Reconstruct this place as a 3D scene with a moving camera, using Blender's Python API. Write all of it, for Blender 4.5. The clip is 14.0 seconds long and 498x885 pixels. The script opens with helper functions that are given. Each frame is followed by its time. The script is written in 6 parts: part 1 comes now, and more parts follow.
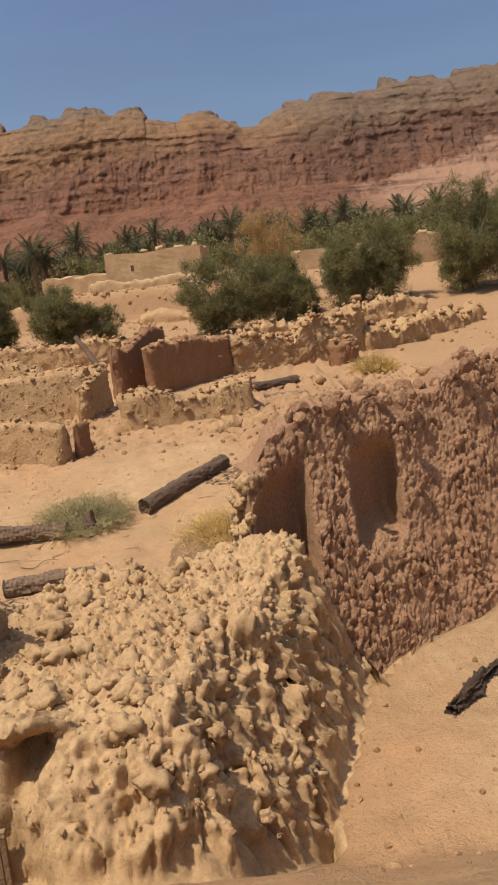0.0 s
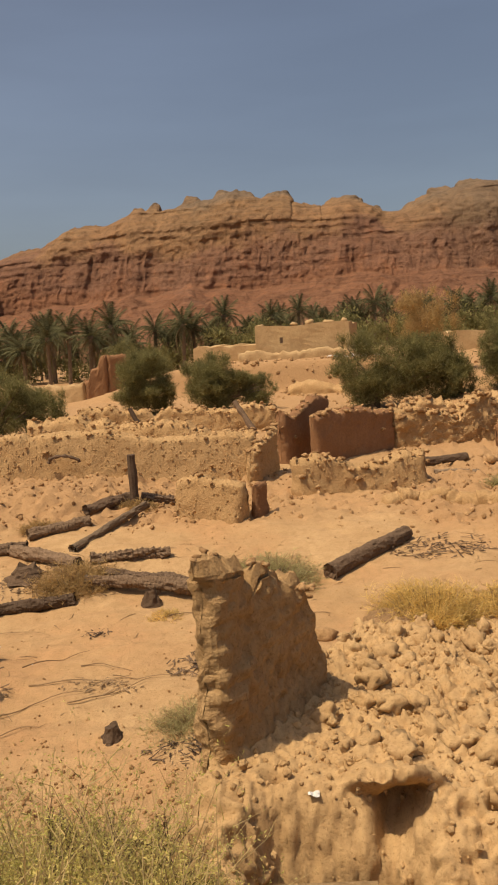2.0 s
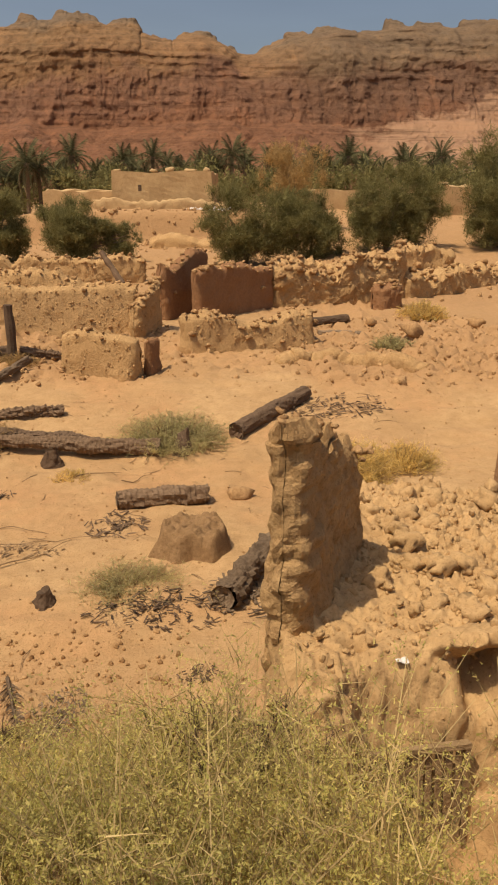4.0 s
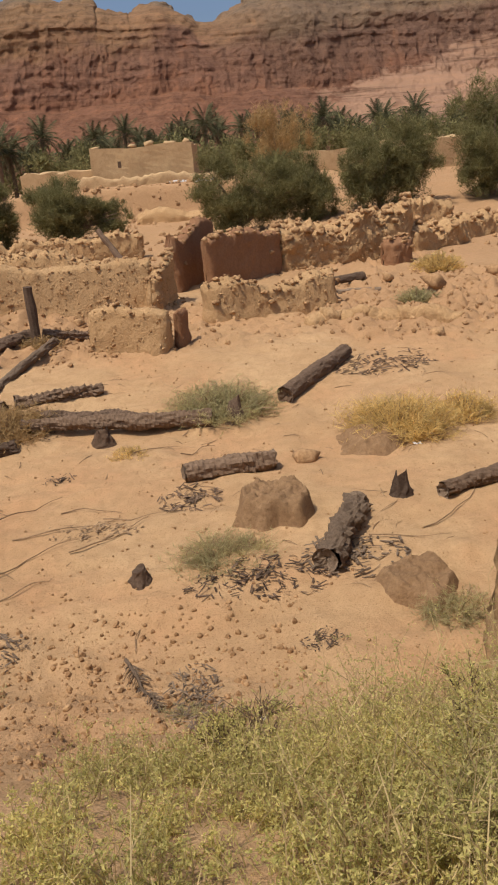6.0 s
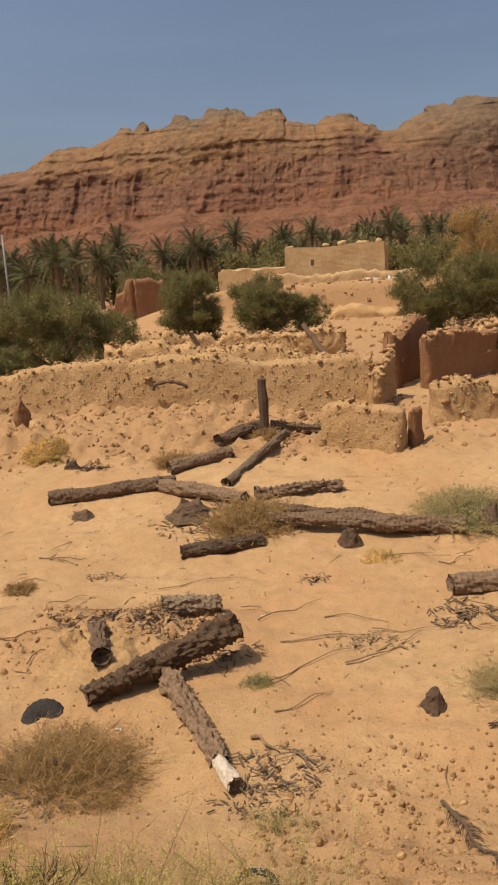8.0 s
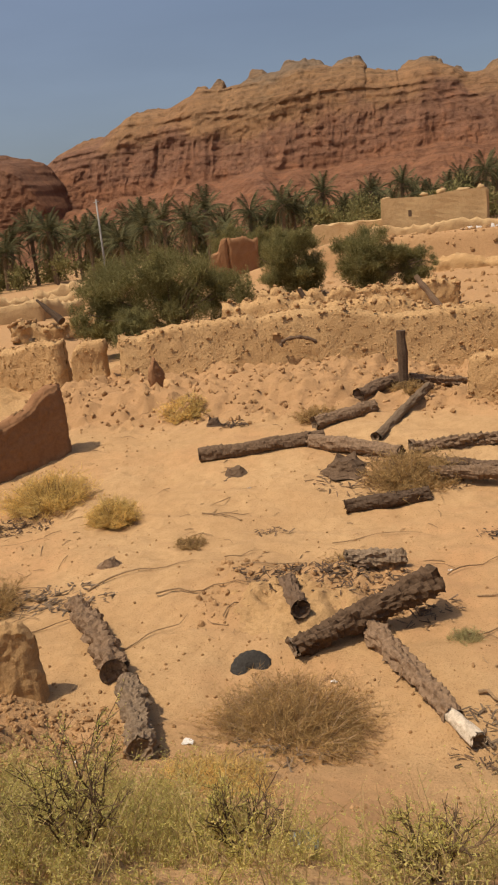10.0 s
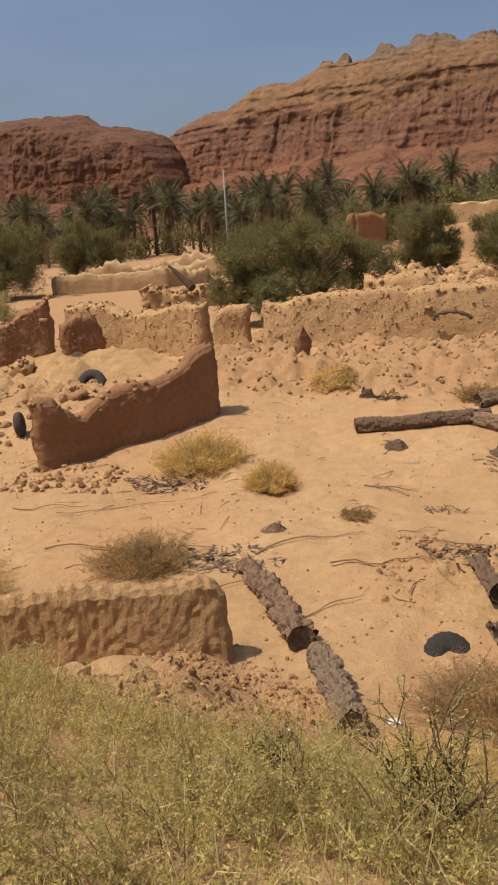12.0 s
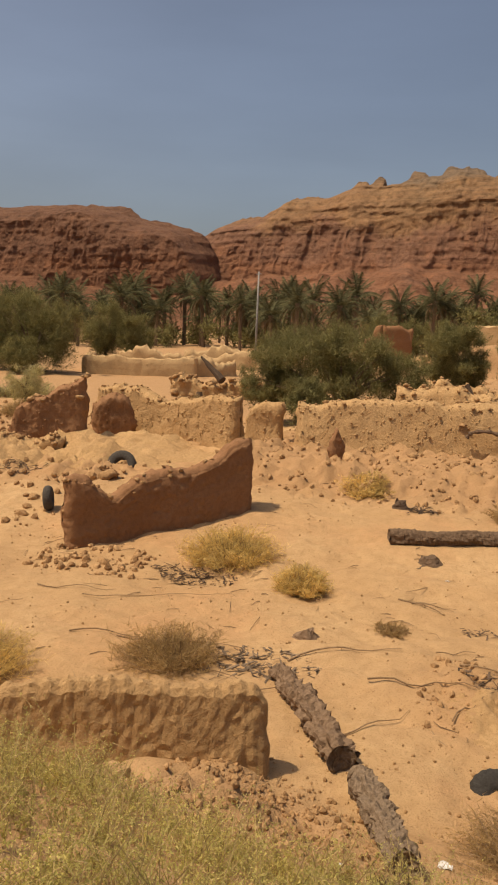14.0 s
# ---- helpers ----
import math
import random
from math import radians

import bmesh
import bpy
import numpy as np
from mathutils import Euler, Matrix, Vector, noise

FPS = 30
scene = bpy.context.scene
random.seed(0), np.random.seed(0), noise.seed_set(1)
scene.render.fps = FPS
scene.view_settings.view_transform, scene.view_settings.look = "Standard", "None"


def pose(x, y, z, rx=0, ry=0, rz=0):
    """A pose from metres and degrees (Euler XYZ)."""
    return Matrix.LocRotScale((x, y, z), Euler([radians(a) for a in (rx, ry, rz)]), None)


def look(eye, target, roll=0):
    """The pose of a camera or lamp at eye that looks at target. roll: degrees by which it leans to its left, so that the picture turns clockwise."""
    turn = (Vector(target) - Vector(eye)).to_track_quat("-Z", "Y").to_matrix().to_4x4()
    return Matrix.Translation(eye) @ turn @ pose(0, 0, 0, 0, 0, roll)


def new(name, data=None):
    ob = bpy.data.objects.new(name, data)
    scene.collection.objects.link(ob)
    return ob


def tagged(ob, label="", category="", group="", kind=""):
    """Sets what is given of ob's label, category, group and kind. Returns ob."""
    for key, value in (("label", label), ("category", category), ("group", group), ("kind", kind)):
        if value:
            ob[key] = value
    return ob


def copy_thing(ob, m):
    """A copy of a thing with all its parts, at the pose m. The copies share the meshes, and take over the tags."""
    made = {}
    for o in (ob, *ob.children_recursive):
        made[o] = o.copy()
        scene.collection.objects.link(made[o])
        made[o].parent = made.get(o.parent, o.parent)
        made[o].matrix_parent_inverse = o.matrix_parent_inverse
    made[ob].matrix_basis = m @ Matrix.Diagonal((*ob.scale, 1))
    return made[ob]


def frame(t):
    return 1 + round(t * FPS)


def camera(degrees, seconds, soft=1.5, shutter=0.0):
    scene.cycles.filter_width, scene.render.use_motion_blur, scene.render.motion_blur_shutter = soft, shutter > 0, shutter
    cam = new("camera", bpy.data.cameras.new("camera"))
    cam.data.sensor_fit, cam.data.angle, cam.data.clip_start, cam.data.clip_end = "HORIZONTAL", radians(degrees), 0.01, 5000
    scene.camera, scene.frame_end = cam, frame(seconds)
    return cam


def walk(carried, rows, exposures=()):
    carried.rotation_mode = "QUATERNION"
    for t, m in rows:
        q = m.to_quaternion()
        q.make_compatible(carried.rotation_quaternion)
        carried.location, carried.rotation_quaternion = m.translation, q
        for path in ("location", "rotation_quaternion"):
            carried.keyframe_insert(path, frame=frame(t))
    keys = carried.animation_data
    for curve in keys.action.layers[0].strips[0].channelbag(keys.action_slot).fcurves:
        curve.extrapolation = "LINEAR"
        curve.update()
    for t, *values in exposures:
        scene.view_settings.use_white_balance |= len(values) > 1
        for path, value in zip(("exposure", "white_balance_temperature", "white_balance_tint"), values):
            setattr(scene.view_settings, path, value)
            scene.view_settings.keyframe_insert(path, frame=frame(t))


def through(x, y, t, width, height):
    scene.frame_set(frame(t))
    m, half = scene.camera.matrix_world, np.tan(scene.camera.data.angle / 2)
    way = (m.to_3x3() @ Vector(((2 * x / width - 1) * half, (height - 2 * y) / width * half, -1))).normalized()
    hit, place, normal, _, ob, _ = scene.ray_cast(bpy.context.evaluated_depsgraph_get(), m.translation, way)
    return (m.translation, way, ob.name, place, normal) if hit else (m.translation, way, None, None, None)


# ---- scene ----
cam = camera(36.0, 14.0, 2.0)

PATH = [
    (0, (0.805, -0.97, 4.385), (0.894, 0.971, 3.914), -6.3),
    (0.5, (0.436, -1.147, 4.38), (0.453, 0.812, 3.975), -6.8),
    (1, (0.093, -1.135, 4.374), (0.039, 0.841, 4.065), -6.8),
    (1.5, (-0.248, -1.124, 4.374), (-0.323, 0.857, 4.111), -6.0),
    (2, (-0.658, -0.979, 4.314), (-0.866, 0.994, 4.057), -3.4),
    (2.5, (-0.994, -1.022, 4.36), (-1.097, 0.949, 4.032), 2.8),
    (3, (-1.304, -0.82, 4.288), (-1.324, 1.122, 3.812), 1.6),
    (3.5, (-1.582, -0.608, 4.237), (-1.456, 1.307, 3.675), 0.9),
    (3.7, (-1.711, -0.551, 4.239), (-1.541, 1.353, 3.65), 0.9),
    (5.8, (-2.967, -0.23, 3.922), (-2.818, 1.634, 3.213), -4.8),
    (6, (-3.069, -0.065, 3.985), (-2.864, 1.801, 3.295), -4.4),
    (6.5, (-3.461, 0.119, 4.174), (-3.315, 2.017, 3.56), -3.6),
    (7, (-3.899, 0.309, 4.22), (-3.85, 2.239, 3.7), -3.0),
    (7.5, (-4.287, 0.375, 4.203), (-4.355, 2.319, 3.737), -3.6),
    (8, (-4.704, 0.447, 4.142), (-4.886, 2.39, 3.703), -3.8),
    (8.5, (-4.987, 0.344, 4.216), (-5.281, 2.27, 3.767), -3.7),
    (9, (-5.349, 0.422, 4.134), (-5.783, 2.316, 3.658), -5.7),
    (9.2, (-5.489, 0.435, 4.105), (-5.925, 2.326, 3.624), -6.1),
    (11.3, (-6.972, 0.57, 4.05), (-7.32, 2.449, 3.46), -5.7),
    (11.5, (-7.043, 0.58, 4.005), (-7.481, 2.441, 3.418), -5.3),
    (12, (-7.401, 0.646, 3.825), (-8.041, 2.46, 3.277), -4.3),
    (12.5, (-7.654, 0.611, 3.841), (-8.462, 2.379, 3.369), -2.6),
    (13, (-7.849, 0.598, 3.897), (-8.595, 2.408, 3.489), -0.2),
    (13.5, (-7.974, 0.527, 3.898), (-8.604, 2.391, 3.541), 2.6),
    (14, (-8.002, 0.556, 3.864), (-8.668, 2.417, 3.556), 1.8),
]
walk(cam, [(t, look(eye, target, roll)) for t, eye, target, roll in PATH], exposures=[
    (0.0, 0.08, 6500, 12), (0.5, 0.08, 6850, 12), (1.0, 0.08, 7300, 12), (2.0, 0.05, 8300, 12), (3.7, 0.05, 8300, 12), (5.8, 0.0, 6500, 12), (7.5, 0.08, 6800, 12),
    (8.5, 0.05, 8000, 12), (9.2, 0.05, 8000, 12), (11.3, 0.08, 6900, 13), (12.5, 0.05, 7300, 13), (13.5, 0.05, 8200, 13), (14.0, 0.05, 8200, 13)])

# ---- world, sun ----
world = bpy.data.worlds.new("sky")
scene.world = world
world.use_nodes = True
SUN_DIR = Vector((-0.85, -0.53, 0.0)).normalized()
SUN_EL = radians(65)
wn = world.node_tree.nodes
sky = wn.new("ShaderNodeTexSky")
sky.sky_type, sky.sun_disc = "NISHITA", False
sky.sun_elevation = SUN_EL
sky.sun_rotation = math.atan2(SUN_DIR.x, SUN_DIR.y)
sky.altitude, sky.air_density, sky.dust_density, sky.ozone_density = 600, 1.0, 7.0, 5.5
haze = wn.new("ShaderNodeHueSaturation")
haze.inputs["Hue"].default_value, haze.inputs["Saturation"].default_value = 0.5, 0.98
veil_at, veil_map, veil = wn.new("ShaderNodeTexCoord"), wn.new("ShaderNodeMapping"), wn.new("ShaderNodeTexNoise")
veil_map.inputs["Scale"].default_value = (1.4, 2.2, 7.0)
veil.inputs["Scale"].default_value, veil.inputs["Detail"].default_value = 1.3, 5.0
veil_gain = wn.new("ShaderNodeMapRange")
veil_gain.inputs["From Min"].default_value, veil_gain.inputs["From Max"].default_value = 0.35, 0.75
veil_gain.inputs["To Min"].default_value, veil_gain.inputs["To Max"].default_value = 0.92, 1.08
for a_, b_ in ((sky.outputs[0], haze.inputs["Color"]), (veil_at.outputs["Generated"], veil_map.inputs["Vector"]), (veil_map.outputs[0], veil.inputs["Vector"]),
               (veil.outputs["Fac"], veil_gain.inputs["Value"]), (veil_gain.outputs[0], haze.inputs["Value"]), (haze.outputs[0], wn["Background"].inputs[0])):
    world.node_tree.links.new(a_, b_)
wn["Background"].inputs[1].default_value = 0.117
sun = new("sun", bpy.data.lights.new("sun", "SUN"))
sun.data.energy, sun.data.angle, sun.data.color = 3.65, radians(0.55), (1.0, 0.925, 0.805)
sdir = SUN_DIR * math.cos(SUN_EL) + Vector((0, 0, math.sin(SUN_EL)))
sun.matrix_world = look(sdir * 60, (0, 0, 0))


# ---- noise, mesh and part helpers ----
def lattice(i, j, k, seed):
    n = (i * 374761393 + j * 668265263 + k * 1274126177 + seed * 974634777) & 0x7FFFFFFF
    n = ((n ^ (n >> 13)) * 1103515245 + 12345) & 0x7FFFFFFF
    n = ((n ^ (n >> 11)) * 69069 + 1) & 0x7FFFFFFF
    return (n >> 8) / float(0x7FFFFF)


def vnoise(x, y, z=0.0, seed=0):
    """Value noise, -1 to 1, on arrays."""
    x, y, z = np.broadcast_arrays(np.asarray(x, float), np.asarray(y, float), np.asarray(z, float))
    i, j, k = (np.floor(a).astype(np.int64) for a in (x, y, z))
    u, v, w = x - i, y - j, z - k
    u, v, w = (a * a * (3 - 2 * a) for a in (u, v, w))
    r = 0
    for a in (0, 1):
        for b in (0, 1):
            for c in (0, 1):
                r = r + lattice(i + a, j + b, k + c, seed) * (u if a else 1 - u) * (v if b else 1 - v) * (w if c else 1 - w)
    return r * 2 - 1


def fbm(x, y, z=0.0, octaves=4, seed=0):
    total, amp = 0, 1.0
    for o in range(octaves):
        f = 2.03 ** o
        total = total + amp * vnoise(np.asarray(x) * f, np.asarray(y) * f, np.asarray(z) * f, seed + o)
        amp *= 0.5
    return total


def ss(v):
    v = np.clip(v, 0, 1)
    return v * v * (3 - 2 * v)


def mesh_of(name, verts, faces, smooth=False):
    me = bpy.data.meshes.new(name)
    me.from_pydata(np.asarray(verts).tolist(), [], faces if isinstance(faces, list) else faces.tolist())
    if smooth:
        me.polygons.foreach_set("use_smooth", [True] * len(me.polygons))
    me.update()
    return me


def grid_faces(rows, cols, wrap=False):
    """Quads of a grid whose vertex (r, c) has the index r * cols + c; wrap joins the last column to the first."""
    r, c = np.meshgrid(np.arange(rows - 1), np.arange(cols if wrap else cols - 1), indexing="ij")
    c2 = (c + 1) % cols
    return np.stack([r * cols + c, r * cols + c2, (r + 1) * cols + c2, (r + 1) * cols + c], -1).reshape(-1, 4)


def part(name, me, material, parent=None, label=""):
    ob = new(name, me)
    if material and not me.materials:
        me.materials.append(material)
    if parent:
        ob.parent = parent
    if label:
        ob["label"] = label
    return ob


def thing(name, x, y, z, label, category, group="", kind=""):
    ob = new(name)
    ob.empty_display_size = 0.2
    ob.location = (x, y, z)
    return tagged(ob, label, category, group, kind)


def clumps(x, y, z, cell, seed):
    """Rounded lumps: 1 at the heart of a cell, 0 at its rim."""
    best = np.full(np.shape(x), 9.0)
    i, j, k = (np.floor(a / cell).astype(np.int64) for a in (x, y, z))
    for a in (-1, 0, 1):
        for b in (-1, 0, 1):
            for c in (-1, 0, 1):
                cx, cy, cz = i + a, j + b, k + c
                fx = (cx + 0.15 + 0.7 * lattice(cx, cy, cz, seed)) * cell
                fy = (cy + 0.15 + 0.7 * lattice(cx, cy, cz, seed + 1)) * cell
                fz = (cz + 0.15 + 0.7 * lattice(cx, cy, cz, seed + 2)) * cell
                best = np.minimum(best, (x - fx) ** 2 + (y - fy) ** 2 + (z - fz) ** 2)
    return np.sqrt(np.clip(1 - best / (0.62 * cell) ** 2, 0, 1))


rng = np.random.default_rng(7)


# ---- materials ----
def material(name, rough=0.95):
    m = bpy.data.materials.new(name)
    m.use_nodes = True
    b = m.node_tree.nodes["Principled BSDF"]
    b.inputs["Roughness"].default_value = rough
    b.inputs["Specular IOR Level"].default_value = 0.15
    return m, m.node_tree.nodes, m.node_tree.links, b


def ramp(nodes, stops):
    r = nodes.new("ShaderNodeValToRGB")
    while len(r.color_ramp.elements) < len(stops):
        r.color_ramp.elements.new(0.5)
    for e, (p, c) in zip(r.color_ramp.elements, stops):
        e.position, e.color = p, (*c, 1)
    return r


def noise_node(nodes, links, scale, detail=6, rough=0.6, stretch=None):
    g = nodes.new("ShaderNodeNewGeometry")
    src = g.outputs["Position"]
    if stretch:
        mp = nodes.new("ShaderNodeMapping")
        mp.inputs["Scale"].default_value = stretch
        links.new(src, mp.inputs["Vector"])
        src = mp.outputs[0]
    n = nodes.new("ShaderNodeTexNoise")
    n.inputs["Scale"].default_value, n.inputs["Detail"].default_value, n.inputs["Roughness"].default_value = scale, detail, rough
    links.new(src, n.inputs["Vector"])
    return n.outputs["Fac"]


def mix(nodes, links, fac, a, b, mode="MIX"):
    m = nodes.new("ShaderNodeMix")
    m.data_type, m.blend_type = "RGBA", mode
    for sock, v in ((m.inputs[0], fac), (m.inputs[6], a), (m.inputs[7], b)):
        if isinstance(v, (int, float)):
            sock.default_value = v
        elif isinstance(v, tuple):
            sock.default_value = (*v, 1)
        else:
            links.new(v, sock)
    return m.outputs[2]


def earth(name, dark, mid, light, big=0.5, small=9.0, bump=0.5, dist=0.03, fine=70.0, speck=0.35, stain=None):
    """Earthy surface: two scales of colour, dark specks, fine relief."""
    m, n, l, b = material(name)
    dark, mid, light = [(c[0] * 0.97, c[1] * 1.015, c[2] * 1.05) for c in (dark, mid, light)]
    f1 = noise_node(n, l, big, 5)
    f2 = noise_node(n, l, small, 8, 0.7)
    f3 = noise_node(n, l, fine, 4, 0.7)
    r1 = ramp(n, [(0.34, mid), (0.66, light)])
    l.new(f1, r1.inputs[0])
    r2 = ramp(n, [(0.32, (0, 0, 0)), (0.58, (1, 1, 1))])
    l.new(f2, r2.inputs[0])
    inv = n.new("ShaderNodeMath")
    inv.operation, inv.inputs[0].default_value = "SUBTRACT", 1.0
    l.new(r2.outputs[0], inv.inputs[1])
    fac = n.new("ShaderNodeMath")
    fac.operation, fac.inputs[1].default_value = "MULTIPLY", 0.75
    l.new(inv.outputs[0], fac.inputs[0])
    base = r1.outputs[0]
    if stain:
        f4 = noise_node(n, l, 0.33, 7, 0.62)
        r4 = ramp(n, [(0.47, (0, 0, 0)), (0.62, (1, 1, 1))])
        l.new(f4, r4.inputs[0])
        base = mix(n, l, r4.outputs[0], base, stain)
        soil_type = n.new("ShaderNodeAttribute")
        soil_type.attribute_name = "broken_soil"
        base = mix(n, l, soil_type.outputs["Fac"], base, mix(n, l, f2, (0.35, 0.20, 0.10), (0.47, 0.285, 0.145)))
    c = mix(n, l, fac.outputs[0], base, dark)
    r3 = ramp(n, [(0.30, (0.45, 0.42, 0.4)), (0.46, (1, 1, 1)), (0.72, (1, 1, 1)), (0.8, (1.15, 1.13, 1.1))])
    l.new(f3, r3.inputs[0])
    c = mix(n, l, speck, c, mix(n, l, 1.0, c, r3.outputs[0], "MULTIPLY"))
    l.new(c, b.inputs["Base Color"])
    add = n.new("ShaderNodeMath")
    add.operation = "ADD"
    l.new(f2, add.inputs[0])
    sc = n.new("ShaderNodeMath")
    sc.operation, sc.inputs[1].default_value = "MULTIPLY", 0.35
    l.new(f3, sc.inputs[0])
    l.new(sc.outputs[0], add.inputs[1])
    bp = n.new("ShaderNodeBump")
    bp.inputs["Strength"].default_value, bp.inputs["Distance"].default_value = bump, dist
    l.new(add.outputs[0], bp.inputs["Height"])
    l.new(bp.outputs[0], b.inputs["Normal"])
    return m


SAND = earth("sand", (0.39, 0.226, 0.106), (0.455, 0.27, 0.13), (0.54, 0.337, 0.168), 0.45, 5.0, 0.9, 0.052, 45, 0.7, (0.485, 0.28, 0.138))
CLAY = earth("eroded_clay", (0.335, 0.197, 0.094), (0.46, 0.283, 0.134), (0.535, 0.338, 0.165), 1.6, 16.0, 0.7, 0.016, 60, 0.7)
ADOBE = earth("adobe_plaster", (0.37, 0.21, 0.095), (0.49, 0.29, 0.133), (0.56, 0.345, 0.165), 0.9, 15.0, 1.0, 0.045, 55, 0.7)
# Red adobe, darkened so walls turned from the sun read as shaded.
SHADED_REDCLAY = earth("shade_darkened_red_adobe", (0.24, 0.115, 0.055), (0.295, 0.145, 0.07), (0.35, 0.18, 0.09), 0.9, 12.0, 0.9, 0.05, 55, 0.55)
PALE = earth("pale_adobe", (0.39, 0.238, 0.117), (0.475, 0.302, 0.152), (0.53, 0.352, 0.18), 0.3, 2.0, 0.5, 0.08, 12, 0.4)
SCREE = earth("brown_mound_soil", (0.22, 0.12, 0.058), (0.29, 0.166, 0.08), (0.35, 0.208, 0.104), 2.0, 16.0, 1.0, 0.04, 60, 0.6)


def pieces_mat(name, dark, light, small=16.0, rough=0.95):
    """For loose pieces: tone differs from piece to piece."""
    m, n, l, b = material(name, rough)
    info = n.new("ShaderNodeObjectInfo")
    geo = n.new("ShaderNodeNewGeometry")
    add = n.new("ShaderNodeMath")
    add.operation = "ADD"
    l.new(info.outputs["Random"], add.inputs[0])
    l.new(geo.outputs["Random Per Island"], add.inputs[1])
    fr = n.new("ShaderNodeMath")
    fr.operation = "FRACT"
    l.new(add.outputs[0], fr.inputs[0])
    r = ramp(n, [(0.0, dark), (1.0, light)])
    l.new(fr.outputs[0], r.inputs[0])
    f = noise_node(n, l, small, 6, 0.7)
    r2 = ramp(n, [(0.3, (0.6, 0.58, 0.55)), (0.6, (1.05, 1.05, 1.05))])
    l.new(f, r2.inputs[0])
    l.new(mix(n, l, 1.0, r.outputs[0], r2.outputs[0], "MULTIPLY"), b.inputs["Base Color"])
    bp = n.new("ShaderNodeBump")
    bp.inputs["Strength"].default_value, bp.inputs["Distance"].default_value = 0.9, 0.03
    l.new(f, bp.inputs["Height"])
    l.new(bp.outputs[0], b.inputs["Normal"])
    return m


CLOD = pieces_mat("clay_clod", (0.30, 0.17, 0.08), (0.50, 0.31, 0.155))
STONE = pieces_mat("mud_stone", (0.31, 0.166, 0.093), (0.46, 0.268, 0.145), 40)
BARK = pieces_mat("palm_bark", (0.115, 0.074, 0.047), (0.27, 0.18, 0.115), 22)
CHAR = pieces_mat("charred_wood", (0.072, 0.049, 0.034), (0.185, 0.122, 0.08), 25)
GREYWOOD = pieces_mat("weathered_wood", (0.15, 0.105, 0.07), (0.275, 0.2, 0.135), 30)
PALEWOOD = pieces_mat("stripped_palm_wood", (0.56, 0.47, 0.36), (0.66, 0.57, 0.46), 18)
TWIG = pieces_mat("dry_twig", (0.25, 0.16, 0.09), (0.40, 0.27, 0.155), 30)
DARKTWIG = pieces_mat("dark_twig", (0.13, 0.087, 0.054), (0.25, 0.167, 0.102), 30)
CRATE = pieces_mat("crate_wood", (0.24, 0.155, 0.085), (0.36, 0.25, 0.14), 25)
RUBBER = pieces_mat("black_rubber", (0.045, 0.042, 0.038), (0.085, 0.076, 0.065), 30, 0.85)
SCRAP = pieces_mat("white_plastic_scrap", (0.62, 0.60, 0.56), (0.75, 0.73, 0.7), 10, 0.5)
SHEET = pieces_mat("grey_blue_plastic", (0.17, 0.20, 0.18), (0.24, 0.27, 0.245), 8, 0.45)
STEEL = pieces_mat("pale_steel", (0.27, 0.26, 0.245), (0.34, 0.33, 0.31), 3, 0.5)


def leaf_mat(name, dark, light, through=0.25):
    m, n, l, b = material(name, 1.0)
    b.inputs["Specular IOR Level"].default_value = 0.0
    geo = n.new("ShaderNodeNewGeometry")
    r = ramp(n, [(0.0, dark), (1.0, light)])
    l.new(geo.outputs["Random Per Island"], r.inputs[0])
    f = noise_node(n, l, 1.6, 3)
    r2 = ramp(n, [(0.3, (0.75, 0.75, 0.75)), (0.7, (1.15, 1.1, 1.0))])
    l.new(f, r2.inputs[0])
    c = mix(n, l, 1.0, r.outputs[0], r2.outputs[0], "MULTIPLY")
    l.new(c, b.inputs["Base Color"])
    tr = n.new("ShaderNodeBsdfTranslucent")
    l.new(c, tr.inputs["Color"])
    sh = n.new("ShaderNodeMixShader")
    sh.inputs[0].default_value = through
    l.new(b.outputs[0], sh.inputs[1])
    l.new(tr.outputs[0], sh.inputs[2])
    l.new(sh.outputs[0], n["Material Output"].inputs["Surface"])
    return m


TAMARISK = leaf_mat("tamarisk_leaf", (0.15, 0.146, 0.062), (0.315, 0.29, 0.137), 0.42)
PALMLEAF = leaf_mat("palm_leaf", (0.07, 0.074, 0.04), (0.19, 0.185, 0.105), 0.2)
DEADLEAF = leaf_mat("dead_palm_leaf", (0.14, 0.10, 0.06), (0.26, 0.19, 0.11), 0.1)
GRASS = leaf_mat("weed_leaf", (0.40, 0.39, 0.125), (0.74, 0.645, 0.27), 0.5)
WEEDSTEM = leaf_mat("weed_stem", (0.28, 0.21, 0.10), (0.60, 0.47, 0.25), 0.2)
STRAW = leaf_mat("straw_brush", (0.62, 0.455, 0.165), (0.87, 0.65, 0.28), 0.5)
GREENBRUSH = leaf_mat("grey_green_brush", (0.38, 0.35, 0.17), (0.60, 0.53, 0.29), 0.5)
BROWNBRUSH = leaf_mat("brown_brush", (0.36, 0.24, 0.11), (0.58, 0.41, 0.20), 0.5)


